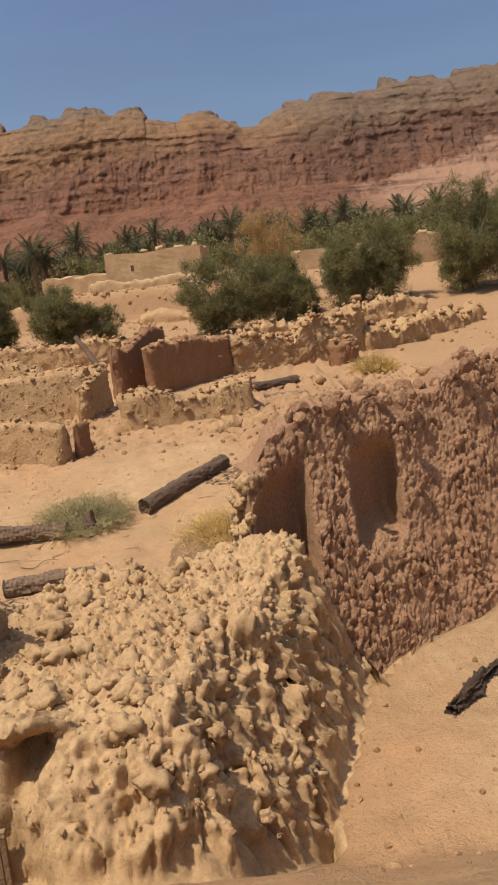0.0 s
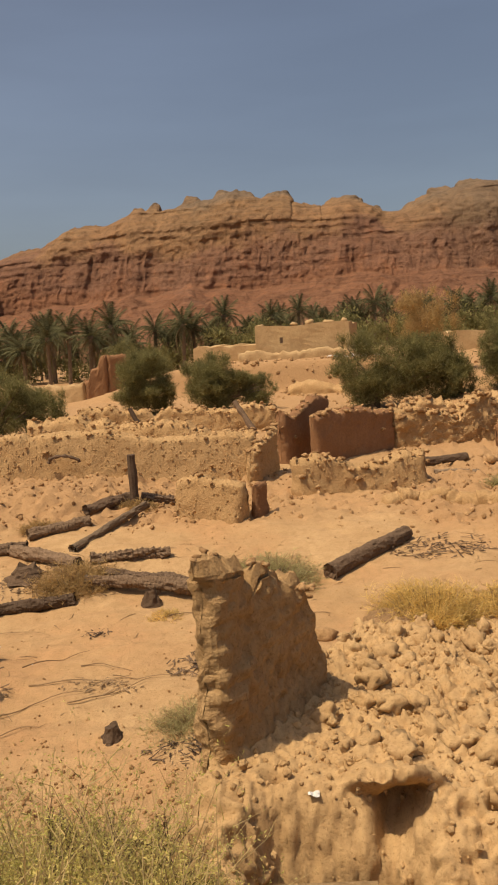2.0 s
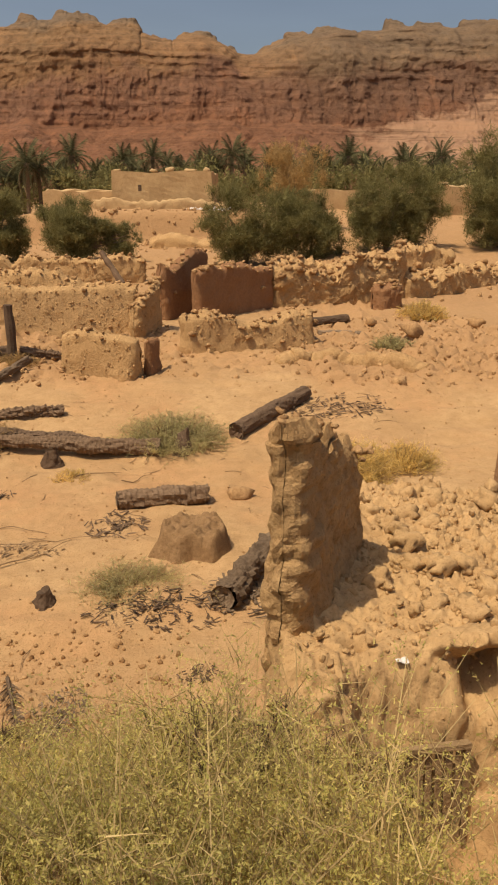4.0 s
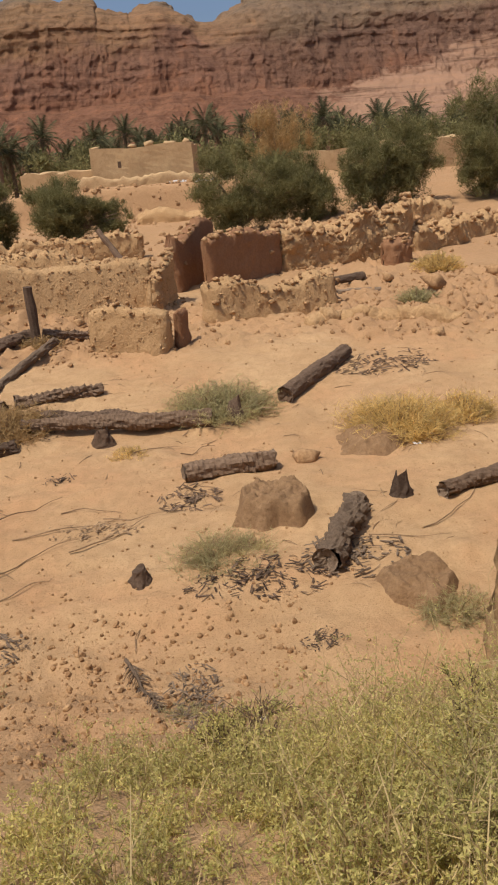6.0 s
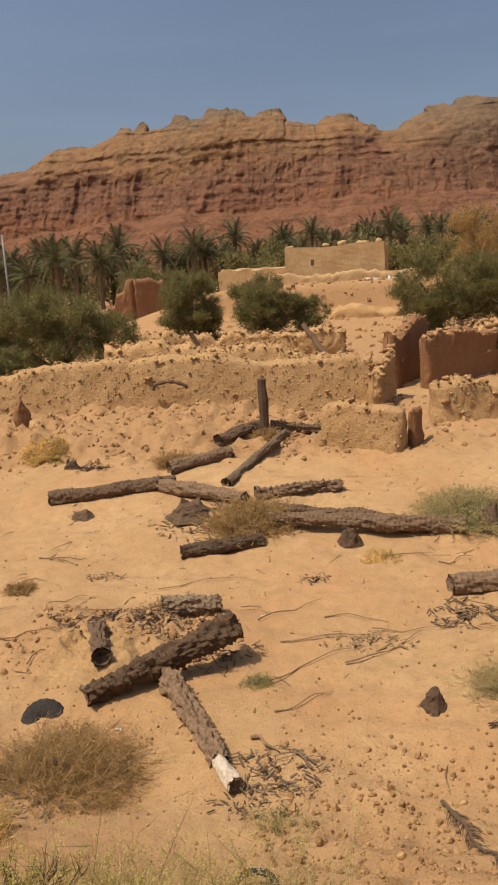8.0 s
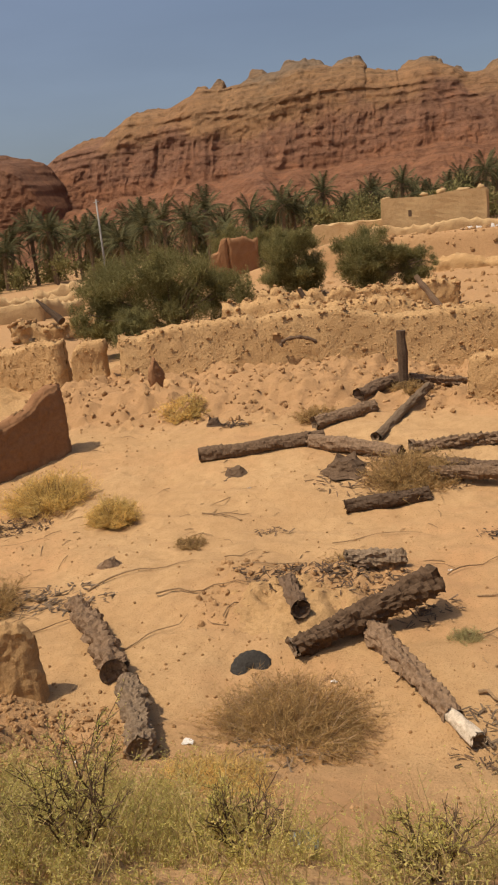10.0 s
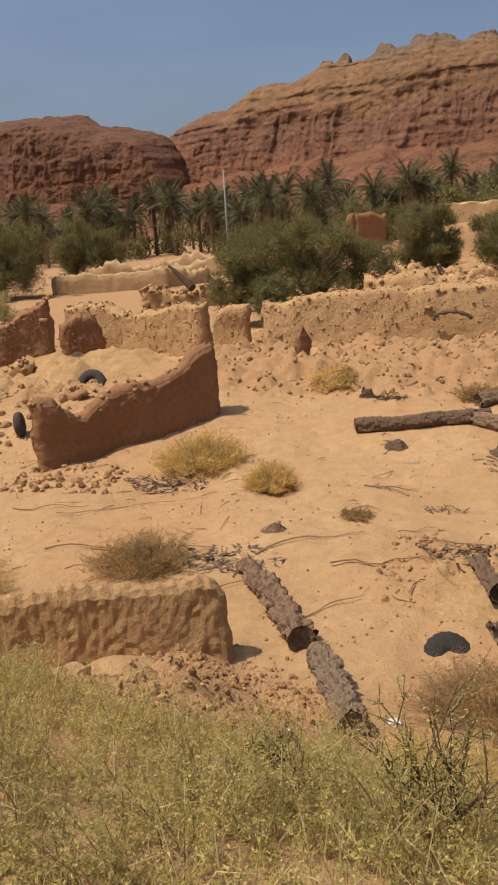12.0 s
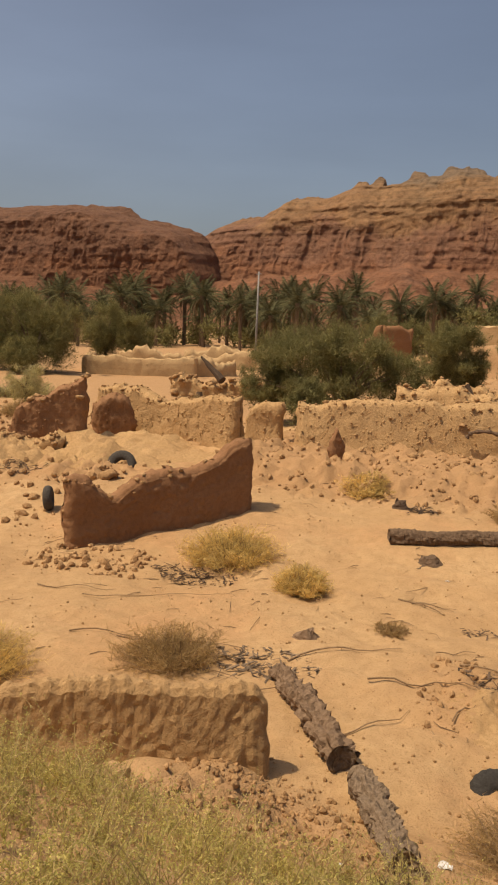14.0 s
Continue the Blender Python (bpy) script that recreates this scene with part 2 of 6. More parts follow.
def mountain_mat(name, top, spread, tone=1.0):
    """Bedded rock by height: red scree, streaked dark cliff, tan slickrock; a pale slide on the long ridge."""
    m, n, l, b = material(name)

    def calc(op, a, c, d=None):
        q = n.new("ShaderNodeMath")
        q.operation = op
        for sock, val in zip(q.inputs, (a, c, d)):
            if isinstance(val, (int, float)):
                sock.default_value = val
            elif val is not None:
                l.new(val, sock)
        return q.outputs[0]

    g = n.new("ShaderNodeNewGeometry")
    sx = n.new("ShaderNodeSeparateXYZ")
    l.new(g.outputs["Position"], sx.inputs[0])
    X_, Z_ = sx.outputs[0], sx.outputs[2]
    wob = noise_node(n, l, 0.02, 7, 0.62)
    level = calc("MULTIPLY_ADD", calc("SUBTRACT", wob, 0.5), spread, Z_)
    band = n.new("ShaderNodeMapRange")
    band.inputs["From Min"].default_value, band.inputs["From Max"].default_value = 0.0, 100.0
    l.new(level, band.inputs["Value"])
    shade = [(0.12, (0.262, 0.13, 0.076)), (0.33, (0.25, 0.12, 0.07)), (0.38, (0.245, 0.126, 0.08)), (top - 0.10, (0.235, 0.126, 0.08)), (top, (0.295, 0.168, 0.09)), (top + 0.2, (0.30, 0.182, 0.098)), (0.92, (0.22, 0.155, 0.102))]
    r = ramp(n, [(at, (col[0] * tone, col[1] * tone, col[2] * tone)) for at, col in shade])
    l.new(band.outputs[0], r.inputs[0])
    grey = ramp(n, [(0.33, (0.235, 0.118, 0.072)), (0.40, (0.205, 0.112, 0.073)), (0.62, (0.20, 0.117, 0.078)), (0.72, (0.225, 0.15, 0.095)), (0.92, (0.205, 0.148, 0.10))])
    l.new(band.outputs[0], grey.inputs[0])
    east = n.new("ShaderNodeMapRange")
    east.inputs["From Min"].default_value, east.inputs["From Max"].default_value = 35.0, 75.0
    l.new(X_, east.inputs["Value"])
    c = mix(n, l, east.outputs[0], r.outputs[0], grey.outputs[0])
    streak = noise_node(n, l, 1.0, 7, 0.7, (0.16, 0.16, 0.018))
    r2 = ramp(n, [(0.30, (0.52, 0.48, 0.47)), (0.46, (0.95, 0.95, 0.95)), (0.58, (1.1, 1.07, 1.02)), (0.72, (1.65, 1.5, 1.3))])
    l.new(streak, r2.inputs[0])
    c = mix(n, l, 0.65, c, mix(n, l, 1.0, c, r2.outputs[0], "MULTIPLY"))
    strata = noise_node(n, l, 1.0, 7, 0.75, (0.012, 0.012, 0.30))
    r3 = ramp(n, [(0.36, (0.45, 0.42, 0.40)), (0.47, (1, 1, 1)), (0.75, (1.25, 1.2, 1.1))])
    l.new(strata, r3.inputs[0])
    c = mix(n, l, 0.5, c, mix(n, l, 1.0, c, r3.outputs[0], "MULTIPLY"))
    spots = noise_node(n, l, 0.30, 7, 0.78)
    r4 = ramp(n, [(0.34, (0.42, 0.40, 0.38)), (0.48, (1, 1, 1)), (0.66, (1.15, 1.12, 1.08))])
    l.new(spots, r4.inputs[0])
    c = mix(n, l, 0.7, c, mix(n, l, 1.0, c, r4.outputs[0], "MULTIPLY"))
    rough_edge = calc("MULTIPLY", calc("SUBTRACT", noise_node(n, l, 0.05, 6, 0.7), 0.5), 34.0)
    reach = calc("ADD", calc("SUBTRACT", calc("MULTIPLY_ADD", X_, 0.30, 3.0), Z_), rough_edge)
    clamp_a = n.new("ShaderNodeMapRange")
    clamp_a.inputs["From Min"].default_value, clamp_a.inputs["From Max"].default_value = 0.0, 3.0
    l.new(reach, clamp_a.inputs["Value"])
    clamp_b = n.new("ShaderNodeMapRange")
    clamp_b.inputs["From Min"].default_value, clamp_b.inputs["From Max"].default_value = 74.0, 96.0
    l.new(calc("ADD", X_, rough_edge), clamp_b.inputs["Value"])
    slide = calc("MULTIPLY", clamp_a.outputs[0], clamp_b.outputs[0])
    c = mix(n, l, calc("MULTIPLY", slide, 0.85), c, mix(n, l, 1.0, (0.43, 0.26, 0.165), r3.outputs[0], "MULTIPLY"))
    l.new(c, b.inputs["Base Color"])
    bp = n.new("ShaderNodeBump")
    bp.inputs["Strength"].default_value, bp.inputs["Distance"].default_value = 1.0, 2.2
    l.new(spots, bp.inputs["Height"])
    l.new(bp.outputs[0], b.inputs["Normal"])
    return m


ROCK = mountain_mat("sandstone", 0.63, 80.0)
ROCK_B = mountain_mat("dark_sandstone", 0.80, 16.0, 0.8)


# ---- ground ----
def embankment(x, y):
    xc = np.clip(x, -9, 6)
    crest, top = -0.9 - 0.165 * xc, 2.78 + 0.056 * xc
    length = 6.2 + 0.8 * np.exp(-((x + 10.5) / 0.9) ** 2) - 0.8 * ss((-11 - x) / 1.5)
    return crest, top, ss((y - crest - 0.5) / length)


def plain(x, y):
    """Broad shape of the land, with no roughness."""
    x, y = np.asarray(x, float), np.asarray(y, float)
    base = -0.62 + 0.62 * ss((y - 12) / 6)
    crest, top, s = embankment(x, y)
    z = top * (1 - s) + base * s
    slope, step = 2.7 * ss((y - 33) / 32), 0.35 * ss((y - 33) / 20) + 2.35 * ss((y - 60) / 1.5)
    side = ss((x - 4.5) / 3)
    z = z + (slope * side + step * (1 - side)) * ss((x + 24) / 14) * (1 - ss((y - 120) / 60))
    z = z + 0.5 * ss((y - 17.5) / 1.7) * (1 - ss((x + 8.5) / 3.5)) * ss((x + 16.5) / 2.0) * (1 - ss((y - 26) / 8))
    z = z + 0.5 * np.exp(-((x + 7.6) / 1.5) ** 2 - ((y - 9.6) / 0.9) ** 2) * 0.55
    line = y - 5.5 - 0.489 * (x + 13.9)
    z = z + 0.12 * np.exp(-((line + 0.5) / 0.42) ** 2) * ss((x + 15) / 1.0) * ss((-9.9 - x) / 0.6)
    floor_edge = 4.75 + 0.77 * (x - 1.92)
    floor = 0.85 * ss((x - 0.7) / 0.6) * ss((floor_edge + 0.4 - y) / 0.4) + -5 * (1 - ss((x - 0.7) / 0.6)) - 5 * (1 - ss((floor_edge + 0.4 - y) / 0.4))
    return np.maximum(z, np.where(y > -1, floor, -9))


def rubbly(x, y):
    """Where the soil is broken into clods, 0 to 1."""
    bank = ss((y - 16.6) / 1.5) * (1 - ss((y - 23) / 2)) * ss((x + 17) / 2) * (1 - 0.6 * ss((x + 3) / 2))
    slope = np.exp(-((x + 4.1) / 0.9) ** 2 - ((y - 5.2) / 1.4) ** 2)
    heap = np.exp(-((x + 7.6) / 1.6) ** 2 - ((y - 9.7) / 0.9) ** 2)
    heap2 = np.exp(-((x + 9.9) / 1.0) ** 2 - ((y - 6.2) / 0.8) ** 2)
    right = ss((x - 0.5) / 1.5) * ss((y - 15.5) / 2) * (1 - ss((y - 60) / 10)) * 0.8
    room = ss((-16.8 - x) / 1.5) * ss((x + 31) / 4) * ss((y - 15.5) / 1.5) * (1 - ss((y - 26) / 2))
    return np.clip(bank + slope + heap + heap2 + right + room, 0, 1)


def land(x, y):
    x, y = np.asarray(x, float), np.asarray(y, float)
    near = 1 - ss((np.hypot(x + 4, y - 12) - 45) / 60)
    r = rubbly(x, y)
    z = plain(x, y) + near * (0.05 * fbm(x * 0.9, y * 0.9, 0, 3, 3) + 0.02 * fbm(x * 3.2, y * 3.2, 0, 3, 9))
    wx_, wy_ = x + 0.25 * vnoise(x * 1.1, y * 1.1, 0, 4), y + 0.2 * vnoise(x * 1.3, y * 1.3, 0, 6)
    z = z + near * r * (0.20 * np.abs(fbm(wx_ * 1.6, wy_ * 2.0, 0, 4, 21)) + 0.13 * np.abs(fbm(wx_ * 3.1, wy_ * 3.6, 0, 3, 25)) * (1 + vnoise(x * 0.8, y * 0.8, 0, 14)) + 0.07 * fbm(x * 5, y * 5, 0, 3, 16) - 0.15)
    z = z + near * 0.035 * fbm(x * 1.0 + y * 0.4, y * 2.8, 0, 3, 29) * (1 - r)
    return z


def mass_height(x, y):
    wob = 0.16 * fbm(x * 1.7, y * 1.7, 0, 3, 91)
    right = ss((1.60 + 0.38 * (y - 2.7) + 0.22 - x + wob) / 1.45)
    left = ss((x + 1.64 - 0.48 * np.clip(y - 3.0, 0, 3) + 0.3 * wob) / 0.26)
    P = left * right * ss((5.25 + wob - y) / 0.45) * (0.62 + 0.38 * ss((y - 1.5) / 1.3))
    zm = -0.6 + 2.62 * P + 0.16 * ss((y - 4.0) / 0.8) * ss((x - 0.2) / 0.5) * right
    pocket = 0.90 * np.exp(-((x + 0.72) / 0.42) ** 6 - ((y - 1.80) / 0.80) ** 8)
    return np.maximum(plain(x, y), zm) - pocket


def lines(pieces):
    out = []
    for a, b, step in pieces:
        out.extend(np.arange(a, b, step))
    return np.array(out)


gx = lines([(-3000, -400, 200), (-400, -60, 17), (-60, -21, 1.3), (-21, 8, 0.095), (8, 40, 0.8), (40, 300, 13), (300, 3001, 180)])
gy = lines([(-200, -4, 14), (-4, 0.4, 0.25), (0.4, 23, 0.095), (23, 59, 0.4), (59, 63, 0.25), (63, 300, 8), (300, 3300, 250)])
X, Y = np.meshgrid(gx, gy)
Z = land(X, Y)
YARD = Z.copy()


def ground_at(x, y):
    """Height of the ground sheet at a place."""
    i = int(np.clip(np.searchsorted(gx, x) - 1, 0, len(gx) - 2))
    j = int(np.clip(np.searchsorted(gy, y) - 1, 0, len(gy) - 2))
    u, v = (x - gx[i]) / (gx[i + 1] - gx[i]), (y - gy[j]) / (gy[j + 1] - gy[j])
    return float((YARD[j, i] * (1 - u) + YARD[j, i + 1] * u) * (1 - v) + (YARD[j + 1, i] * (1 - u) + YARD[j + 1, i + 1] * u) * v)


box = (X > -2.6) & (X < 2.6) & (Y > 0.6) & (Y < 6.0)
Z = Z - 0.7 * np.where(box, ss((np.abs(mass_height(X, Y) - plain(X, Y)) - 0.04) / 0.15), 0)
ground = part("ground", mesh_of("ground", np.stack([X, Y, Z], -1).reshape(-1, 3), grid_faces(len(gy), len(gx)), True), SAND)
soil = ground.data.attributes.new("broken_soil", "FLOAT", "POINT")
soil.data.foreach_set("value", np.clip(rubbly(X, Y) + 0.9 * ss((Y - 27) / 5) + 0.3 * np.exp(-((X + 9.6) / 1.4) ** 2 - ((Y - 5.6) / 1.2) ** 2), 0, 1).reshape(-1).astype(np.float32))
tagged(ground, "sandy ochre desert ground with clods and drifted sand", "ground", kind="structure")


# ---- mountains ----
def mountain(name, xs, ridge, y_ridge, mat, label, seed, foot, cliff, low=0.41, high=0.70):
    """A ridge: scree slope, fluted cliff and bedded, domed crest; ridge(x) is the skyline's height."""
    R = ridge(xs)
    wide = np.cumsum(np.r_[0.0, R])
    k = 14
    Rs = np.array([(wide[min(i + k, len(R))] - wide[max(i - k, 0)]) / (min(i + k, len(R)) - max(i - k, 0)) for i in range(len(R))])
    body = np.minimum(R, Rs * 0.95)
    v = np.concatenate([np.linspace(0, 0.2, 14, endpoint=False), np.linspace(0.2, 0.9, 150, endpoint=False), np.linspace(0.9, 1, 10)])
    rows = []
    t = np.clip(low + 0.05 * fbm(xs / 45, 0 * xs, 0, 4, seed), 0.3, 0.55)
    c = np.clip(high + 0.07 * fbm(xs / 40, 0 * xs + 7, 0, 3, seed + 5), 0.6, 0.92)
    for s in v:
        z = np.where(s < 0.35, Rs * t * (s / 0.35), np.where(s < 0.62, Rs * (t + (c - t) * (s - 0.35) / 0.27), np.where(s < 0.81, Rs * c + (body - Rs * c) * np.sin(np.clip((s - 0.62) / 0.19, 0, 1) * math.pi / 2), np.where(s < 0.88, body + (R - body) * np.clip((s - 0.81) / 0.07, 0, 1), R * (1 - 1.02 * np.clip((s - 0.88) / 0.12, 0, 1))))))
        y = np.where(s < 0.35, y_ridge - foot + (foot - cliff) * s / 0.35, np.where(s < 0.62, y_ridge - cliff + cliff * 0.22 * (s - 0.35) / 0.27, np.where(s < 0.88, y_ridge - cliff * 0.78 + cliff * 0.78 * min(1.0, max(0.0, (s - 0.62) / 0.26)) ** 1.2, y_ridge + 90 * (s - 0.88) / 0.12)))
        face = ss((s - 0.30) / 0.06) * (1 - ss((s - 0.9) / 0.05))
        upper = ss((s - 0.56) / 0.1)
        wall = face * (1 - 0.75 * upper)
        flute = wall * (3.6 * np.abs(fbm(xs / 17, z / 70, 0, 4, seed + 11)) + 1.3 * np.abs(fbm(xs / 4.5, z / 25, 0, 3, seed + 13)) + 4.0 * fbm(xs / 45, z / 60, 0, 2, seed + 14))
        level = z + 2.2 * fbm(xs / 38, z / 40, 0, 3, seed + 2)
        beds = 0.6 * np.tanh(2.0 * vnoise(level / 5.2, xs / 60, 0, seed + 17)) + 0.55 * np.tanh(3.0 * vnoise(level / 1.9, xs / 28, 0, seed + 18))
        ledge = face * (0.35 + 0.75 * upper) * beds
        pocket = face * (0.55 * fbm(xs / 3.0, z / 2.4, 0, 3, seed + 19) + upper * 1.8 * np.abs(fbm(xs / 11, z / 9, 0, 3, seed + 20)))
        gully = (4.0 * fbm(xs / 22, y / 60, 0, 4, seed + 23) + 1.3 * fbm(xs / 4, y / 5, 0, 3, seed + 24)) * (1 - face)
        rows.append(np.stack([xs + 0.8 * face * fbm(xs / 7, z / 4, 3, 2, seed + 31), y + flute - ledge + pocket + gully, z + (1 - face) * 1.4 * fbm(xs / 8, y / 9, 0, 4, seed + 37) - 1.5], -1))
    P = np.array(rows)
    ob = part(name, mesh_of(name, P.reshape(-1, 3), grid_faces(len(v), len(xs)), False), mat)
    return tagged(ob, label, "mountain", kind="structure")


def domes(x, base, knobs):
    z = base(x)
    for cx, top, w in knobs:
        k = np.clip(1 - np.abs((x - cx) / w) ** 3.4, 0, 1)
        z = np.maximum(z, np.where(np.abs(x - cx) < w, z + (top - z) * k ** 0.5, z))
    return z


# capped domes along the crest: place, top, half width
KNOBS = [(-170, 66.5, 12), (-137, 77.4, 12), (-105, 85.2, 4.5), (-94, 87, 3.4), (-73, 89.4, 5.5), (-56, 92, 4.6), (-46, 90, 10), (-23, 88, 8.5),
         (-7, 80, 7), (14, 83, 13), (32, 76.2, 3), (66, 84.6, 6), (84, 86.6, 9), (119, 91, 6), (138, 89.8, 9), (161, 91.6, 5), (172, 92.4, 7), (200, 97, 14)]


def main_skyline(x):
    lo = np.interp(x, (-240, -200, -183, -159, -149, -122, -110, -67, -36, -12, 5, 28, 38, 63, 103, 156, 182, 240, 400), (40, 54, 61, 63.5, 71, 75, 80, 84, 83, 78, 75, 73, 71, 81, 85.5, 87, 93, 99, 104))
    z = domes(x, lambda q: lo, KNOBS)
    return (z + 2.4 + 0.8 * fbm(x / 5, 0 * x, 0, 3, 77) + 0.4 * fbm(x / 1.6, 0 * x, 0, 2, 79)) * ss((x + 330) / 60) * (1 - ss((x - 560) / 80))


def left_skyline(x):
    z = np.interp(x, (-600, -300, -266, -244, -221, -214, -193, -176, -164), (66, 67.6, 68.3, 67.2, 65.2, 59.5, 55.2, 50, 36))
    return (z + 1.4 + 0.6 * fbm(x / 6, 0 * x, 0, 3, 55)) * (1 - 0.92 * ss((x + 176) / 22)) * ss((x + 720) / 90)


mountain("mountain_main", lines([(-330, -205, 2.0), (-205, 200, 0.75), (200, 300, 1.5), (300, 640, 8)]), main_skyline, 450, ROCK, "long red and tan sandstone mountain with domed crest", 101, 150, 62)
mountain("mountain_side", lines([(-720, -330, 6), (-330, -150, 0.8)]), left_skyline, 392, ROCK_B, "flat-topped dark red sandstone mesa with steep end", 211, 120, 40, 0.36, 0.86)


# ---- ruined earth walls ----
def mud_wall(name, a, b, height, thick=0.4, mat=ADOBE, label="", seed=0, res=0.07, rough=0.05, base=None, batter=0.10, streak=0.0, sink=0.25, kind="structure", category="wall", course=0.0, cell=0.16, studs=1.0):
    """A weathered earth wall from a to b with rounded ends; height(s) over the ground at s metres from a."""
    a, b = np.array(a, float), np.array(b, float)
    length = float(np.hypot(*(b - a)))
    d = (b - a) / length
    nrm = np.array([d[1], -d[0]])
    e = min(thick * 0.5, length * 0.3)
    cap = e * (1 - np.cos(np.linspace(0, math.pi / 2, 7)))
    s = np.concatenate([cap, np.linspace(e, length - e, max(6, int(length / res)))[1:-1], length - cap[::-1]])
    near_end = np.minimum(s, length - s)
    slim = np.sqrt(np.clip(1 - (1 - np.minimum(near_end, e) / e) ** 2, 0.0004, 1))
    H = np.array([float(height(q)) for q in s])
    H = H + rough * 1.2 * fbm(s * 1.9, 0 * s + seed, 0, 3, seed) + rough * 0.6 * vnoise(s * 6, 0 * s, 0, seed + 4)
    H = np.maximum(H, 0.05)
    px, py = a[0] + d[0] * s, a[1] + d[1] * s
    zb = plain(px, py) if base is None else np.full(len(s), base)
    k = max(5, int(max(H) / res))
    front = [(-1, q) for q in np.linspace(0, 1, k)]
    top = [(q, 1.0) for q in (-0.6, -0.2, 0.2, 0.6)]
    back = [(1, q) for q in np.linspace(1, 0, max(4, k // 2))]
    prof = np.array(front + top + back)
    off, q = prof[:, 0][None], prof[:, 1][None]
    w = thick / 2 * off * (1 + batter * (1 - q) - 0.18 * (q > 0.97)) * slim[:, None]
    z = (zb - sink)[:, None] + q * (H + sink)[:, None] - 0.12 * thick * (np.abs(off) > 0.9) * (q > 0.97)
    P = np.stack([px[:, None] - nrm[0] * w, py[:, None] - nrm[1] * w, z], -1)
    n1 = fbm(P[..., 0] * 2.2, P[..., 1] * 2.2, P[..., 2] * 2.2, 4, seed + 9)
    lump = clumps(P[..., 0], P[..., 1], P[..., 2], cell, seed + 15)
    fur = np.abs(fbm(P[..., 0] * 8, P[..., 1] * 8, P[..., 2] * 1.3, 3, seed + 19)) * streak
    disp = rough * (n1 * 0.7 + 0.28 * (lump - 0.5) + 0.45 * vnoise(P[..., 0] * 14, P[..., 1] * 14, P[..., 2] * 14, seed + 21) - fur)
    if course:
        ph = np.mod(P[..., 2] / 0.115 + 0.4 * vnoise(P[..., 0] * 4, P[..., 1] * 4, P[..., 2] * 2, seed), 1)
        disp = disp + course * (np.sqrt(np.abs(np.sin(ph * math.pi))) - 0.6)
    sgn = np.where(off < -0.8, 1.0, np.where(off > 0.8, -1.0, 0.0))
    P[..., 0] += nrm[0] * sgn * disp * slim[:, None]
    P[..., 1] += nrm[1] * sgn * disp * slim[:, None]
    along = np.where(s < e, -1.0, np.where(s > length - e, 1.0, 0.0))[:, None] * (1 - slim[:, None] ** 2)
    P[..., 0] += d[0] * along * disp * 1.6
    P[..., 1] += d[1] * along * disp * 1.6
    P[..., 2] += (np.abs(off) < 0.8) * rough * (0.8 * n1 + 0.8 * lump)
    m = P.shape[1]
    V, Fs = [P.reshape(-1, 3)], [list(f) for f in grid_faces(len(s), m)]
    count = len(s) * m
    for c in range(int(length * max(H) * 65 * studs)):
        at = P[int(rng.integers(3, len(s) - 3)), int(rng.integers(1, k + 4))]
        r = rng.uniform(0.25, 1.0) ** 2 * min(0.045, 0.04 * max(H)) + 0.008
        V.append(SMALL[int(rng.integers(4))] @ turn(*rng.uniform(0, 6, 3)).T * r + at)
        Fs += (SMALL_F + count).tolist()
        count += len(SMALL[0])
    ob = part(name, mesh_of(name, np.concatenate(V), Fs), mat)
    if res > 0.03:
        flat = np.array([True] * ((len(s) - 1) * (m - 1)) + [False] * (len(Fs) - (len(s) - 1) * (m - 1)))
        ob.data.polygons.foreach_set("use_smooth", flat)
    return tagged(ob, label, category, kind=kind)


def rock_mesh(name, seed, mat, sub=2, squash=0.62, rough=0.55, smooth=False):
    bm = bmesh.new()
    bmesh.ops.create_icosphere(bm, subdivisions=sub, radius=1)
    co = np.array([v.co[:] for v in bm.verts])
    k = 1 + rough * (0.6 * fbm(co[:, 0] * 1.5 + seed, co[:, 1] * 1.5, co[:, 2] * 1.5, 2, seed) + 0.75 * np.abs(fbm(co[:, 0] * 2.6, co[:, 1] * 2.6, co[:, 2] * 2.6, 3, seed + 9)) - 0.3)
    co = co * k[:, None] * np.array([1, 0.8, squash])
    for v, c in zip(bm.verts, co):
        v.co = c
    me = bpy.data.meshes.new(name)
    bm.to_mesh(me)
    bm.free()
    me.polygons.foreach_set("use_smooth", [smooth] * len(me.polygons))
    me.materials.append(mat)
    return me


CLODS = [rock_mesh("clod", 40 + i, CLOD, 2, smooth=True) for i in range(5)]
MASS_CLODS = [rock_mesh("clod", 50 + i, CLAY, 3, 0.8, 0.8, True) for i in range(5)]
STONES = [rock_mesh("stone", 60 + i, STONE, 2, 1.1, 0.5) for i in range(5)]
SMALL = [np.array([v.co[:] for v in rock_mesh("pebble", 80 + i, CLOD, 1, 0.7, 0.4).vertices]) for i in range(4)]
SMALL_F = np.array([p.vertices[:] for p in bpy.data.meshes["pebble"].polygons])


def turn(rx, ry, rz):
    return np.array(Euler((rx, ry, rz)).to_matrix())


def joined_rocks(name, places, mat, label, category="rubble"):
    """Small clods joined into one mesh; places are rows of x, y, z, size."""
    V, Fs, n = [], [], 0
    for x, y, z, r in places:
        c = SMALL[int(rng.integers(4))] @ turn(*rng.uniform(0, 6, 3)).T * r
        V.append(c + (x, y, z))
        Fs.append(SMALL_F + n)
        n += len(c)
    return tagged(part(name, mesh_of(name, np.concatenate(V), np.concatenate(Fs)), mat), label, category, kind="stuff")


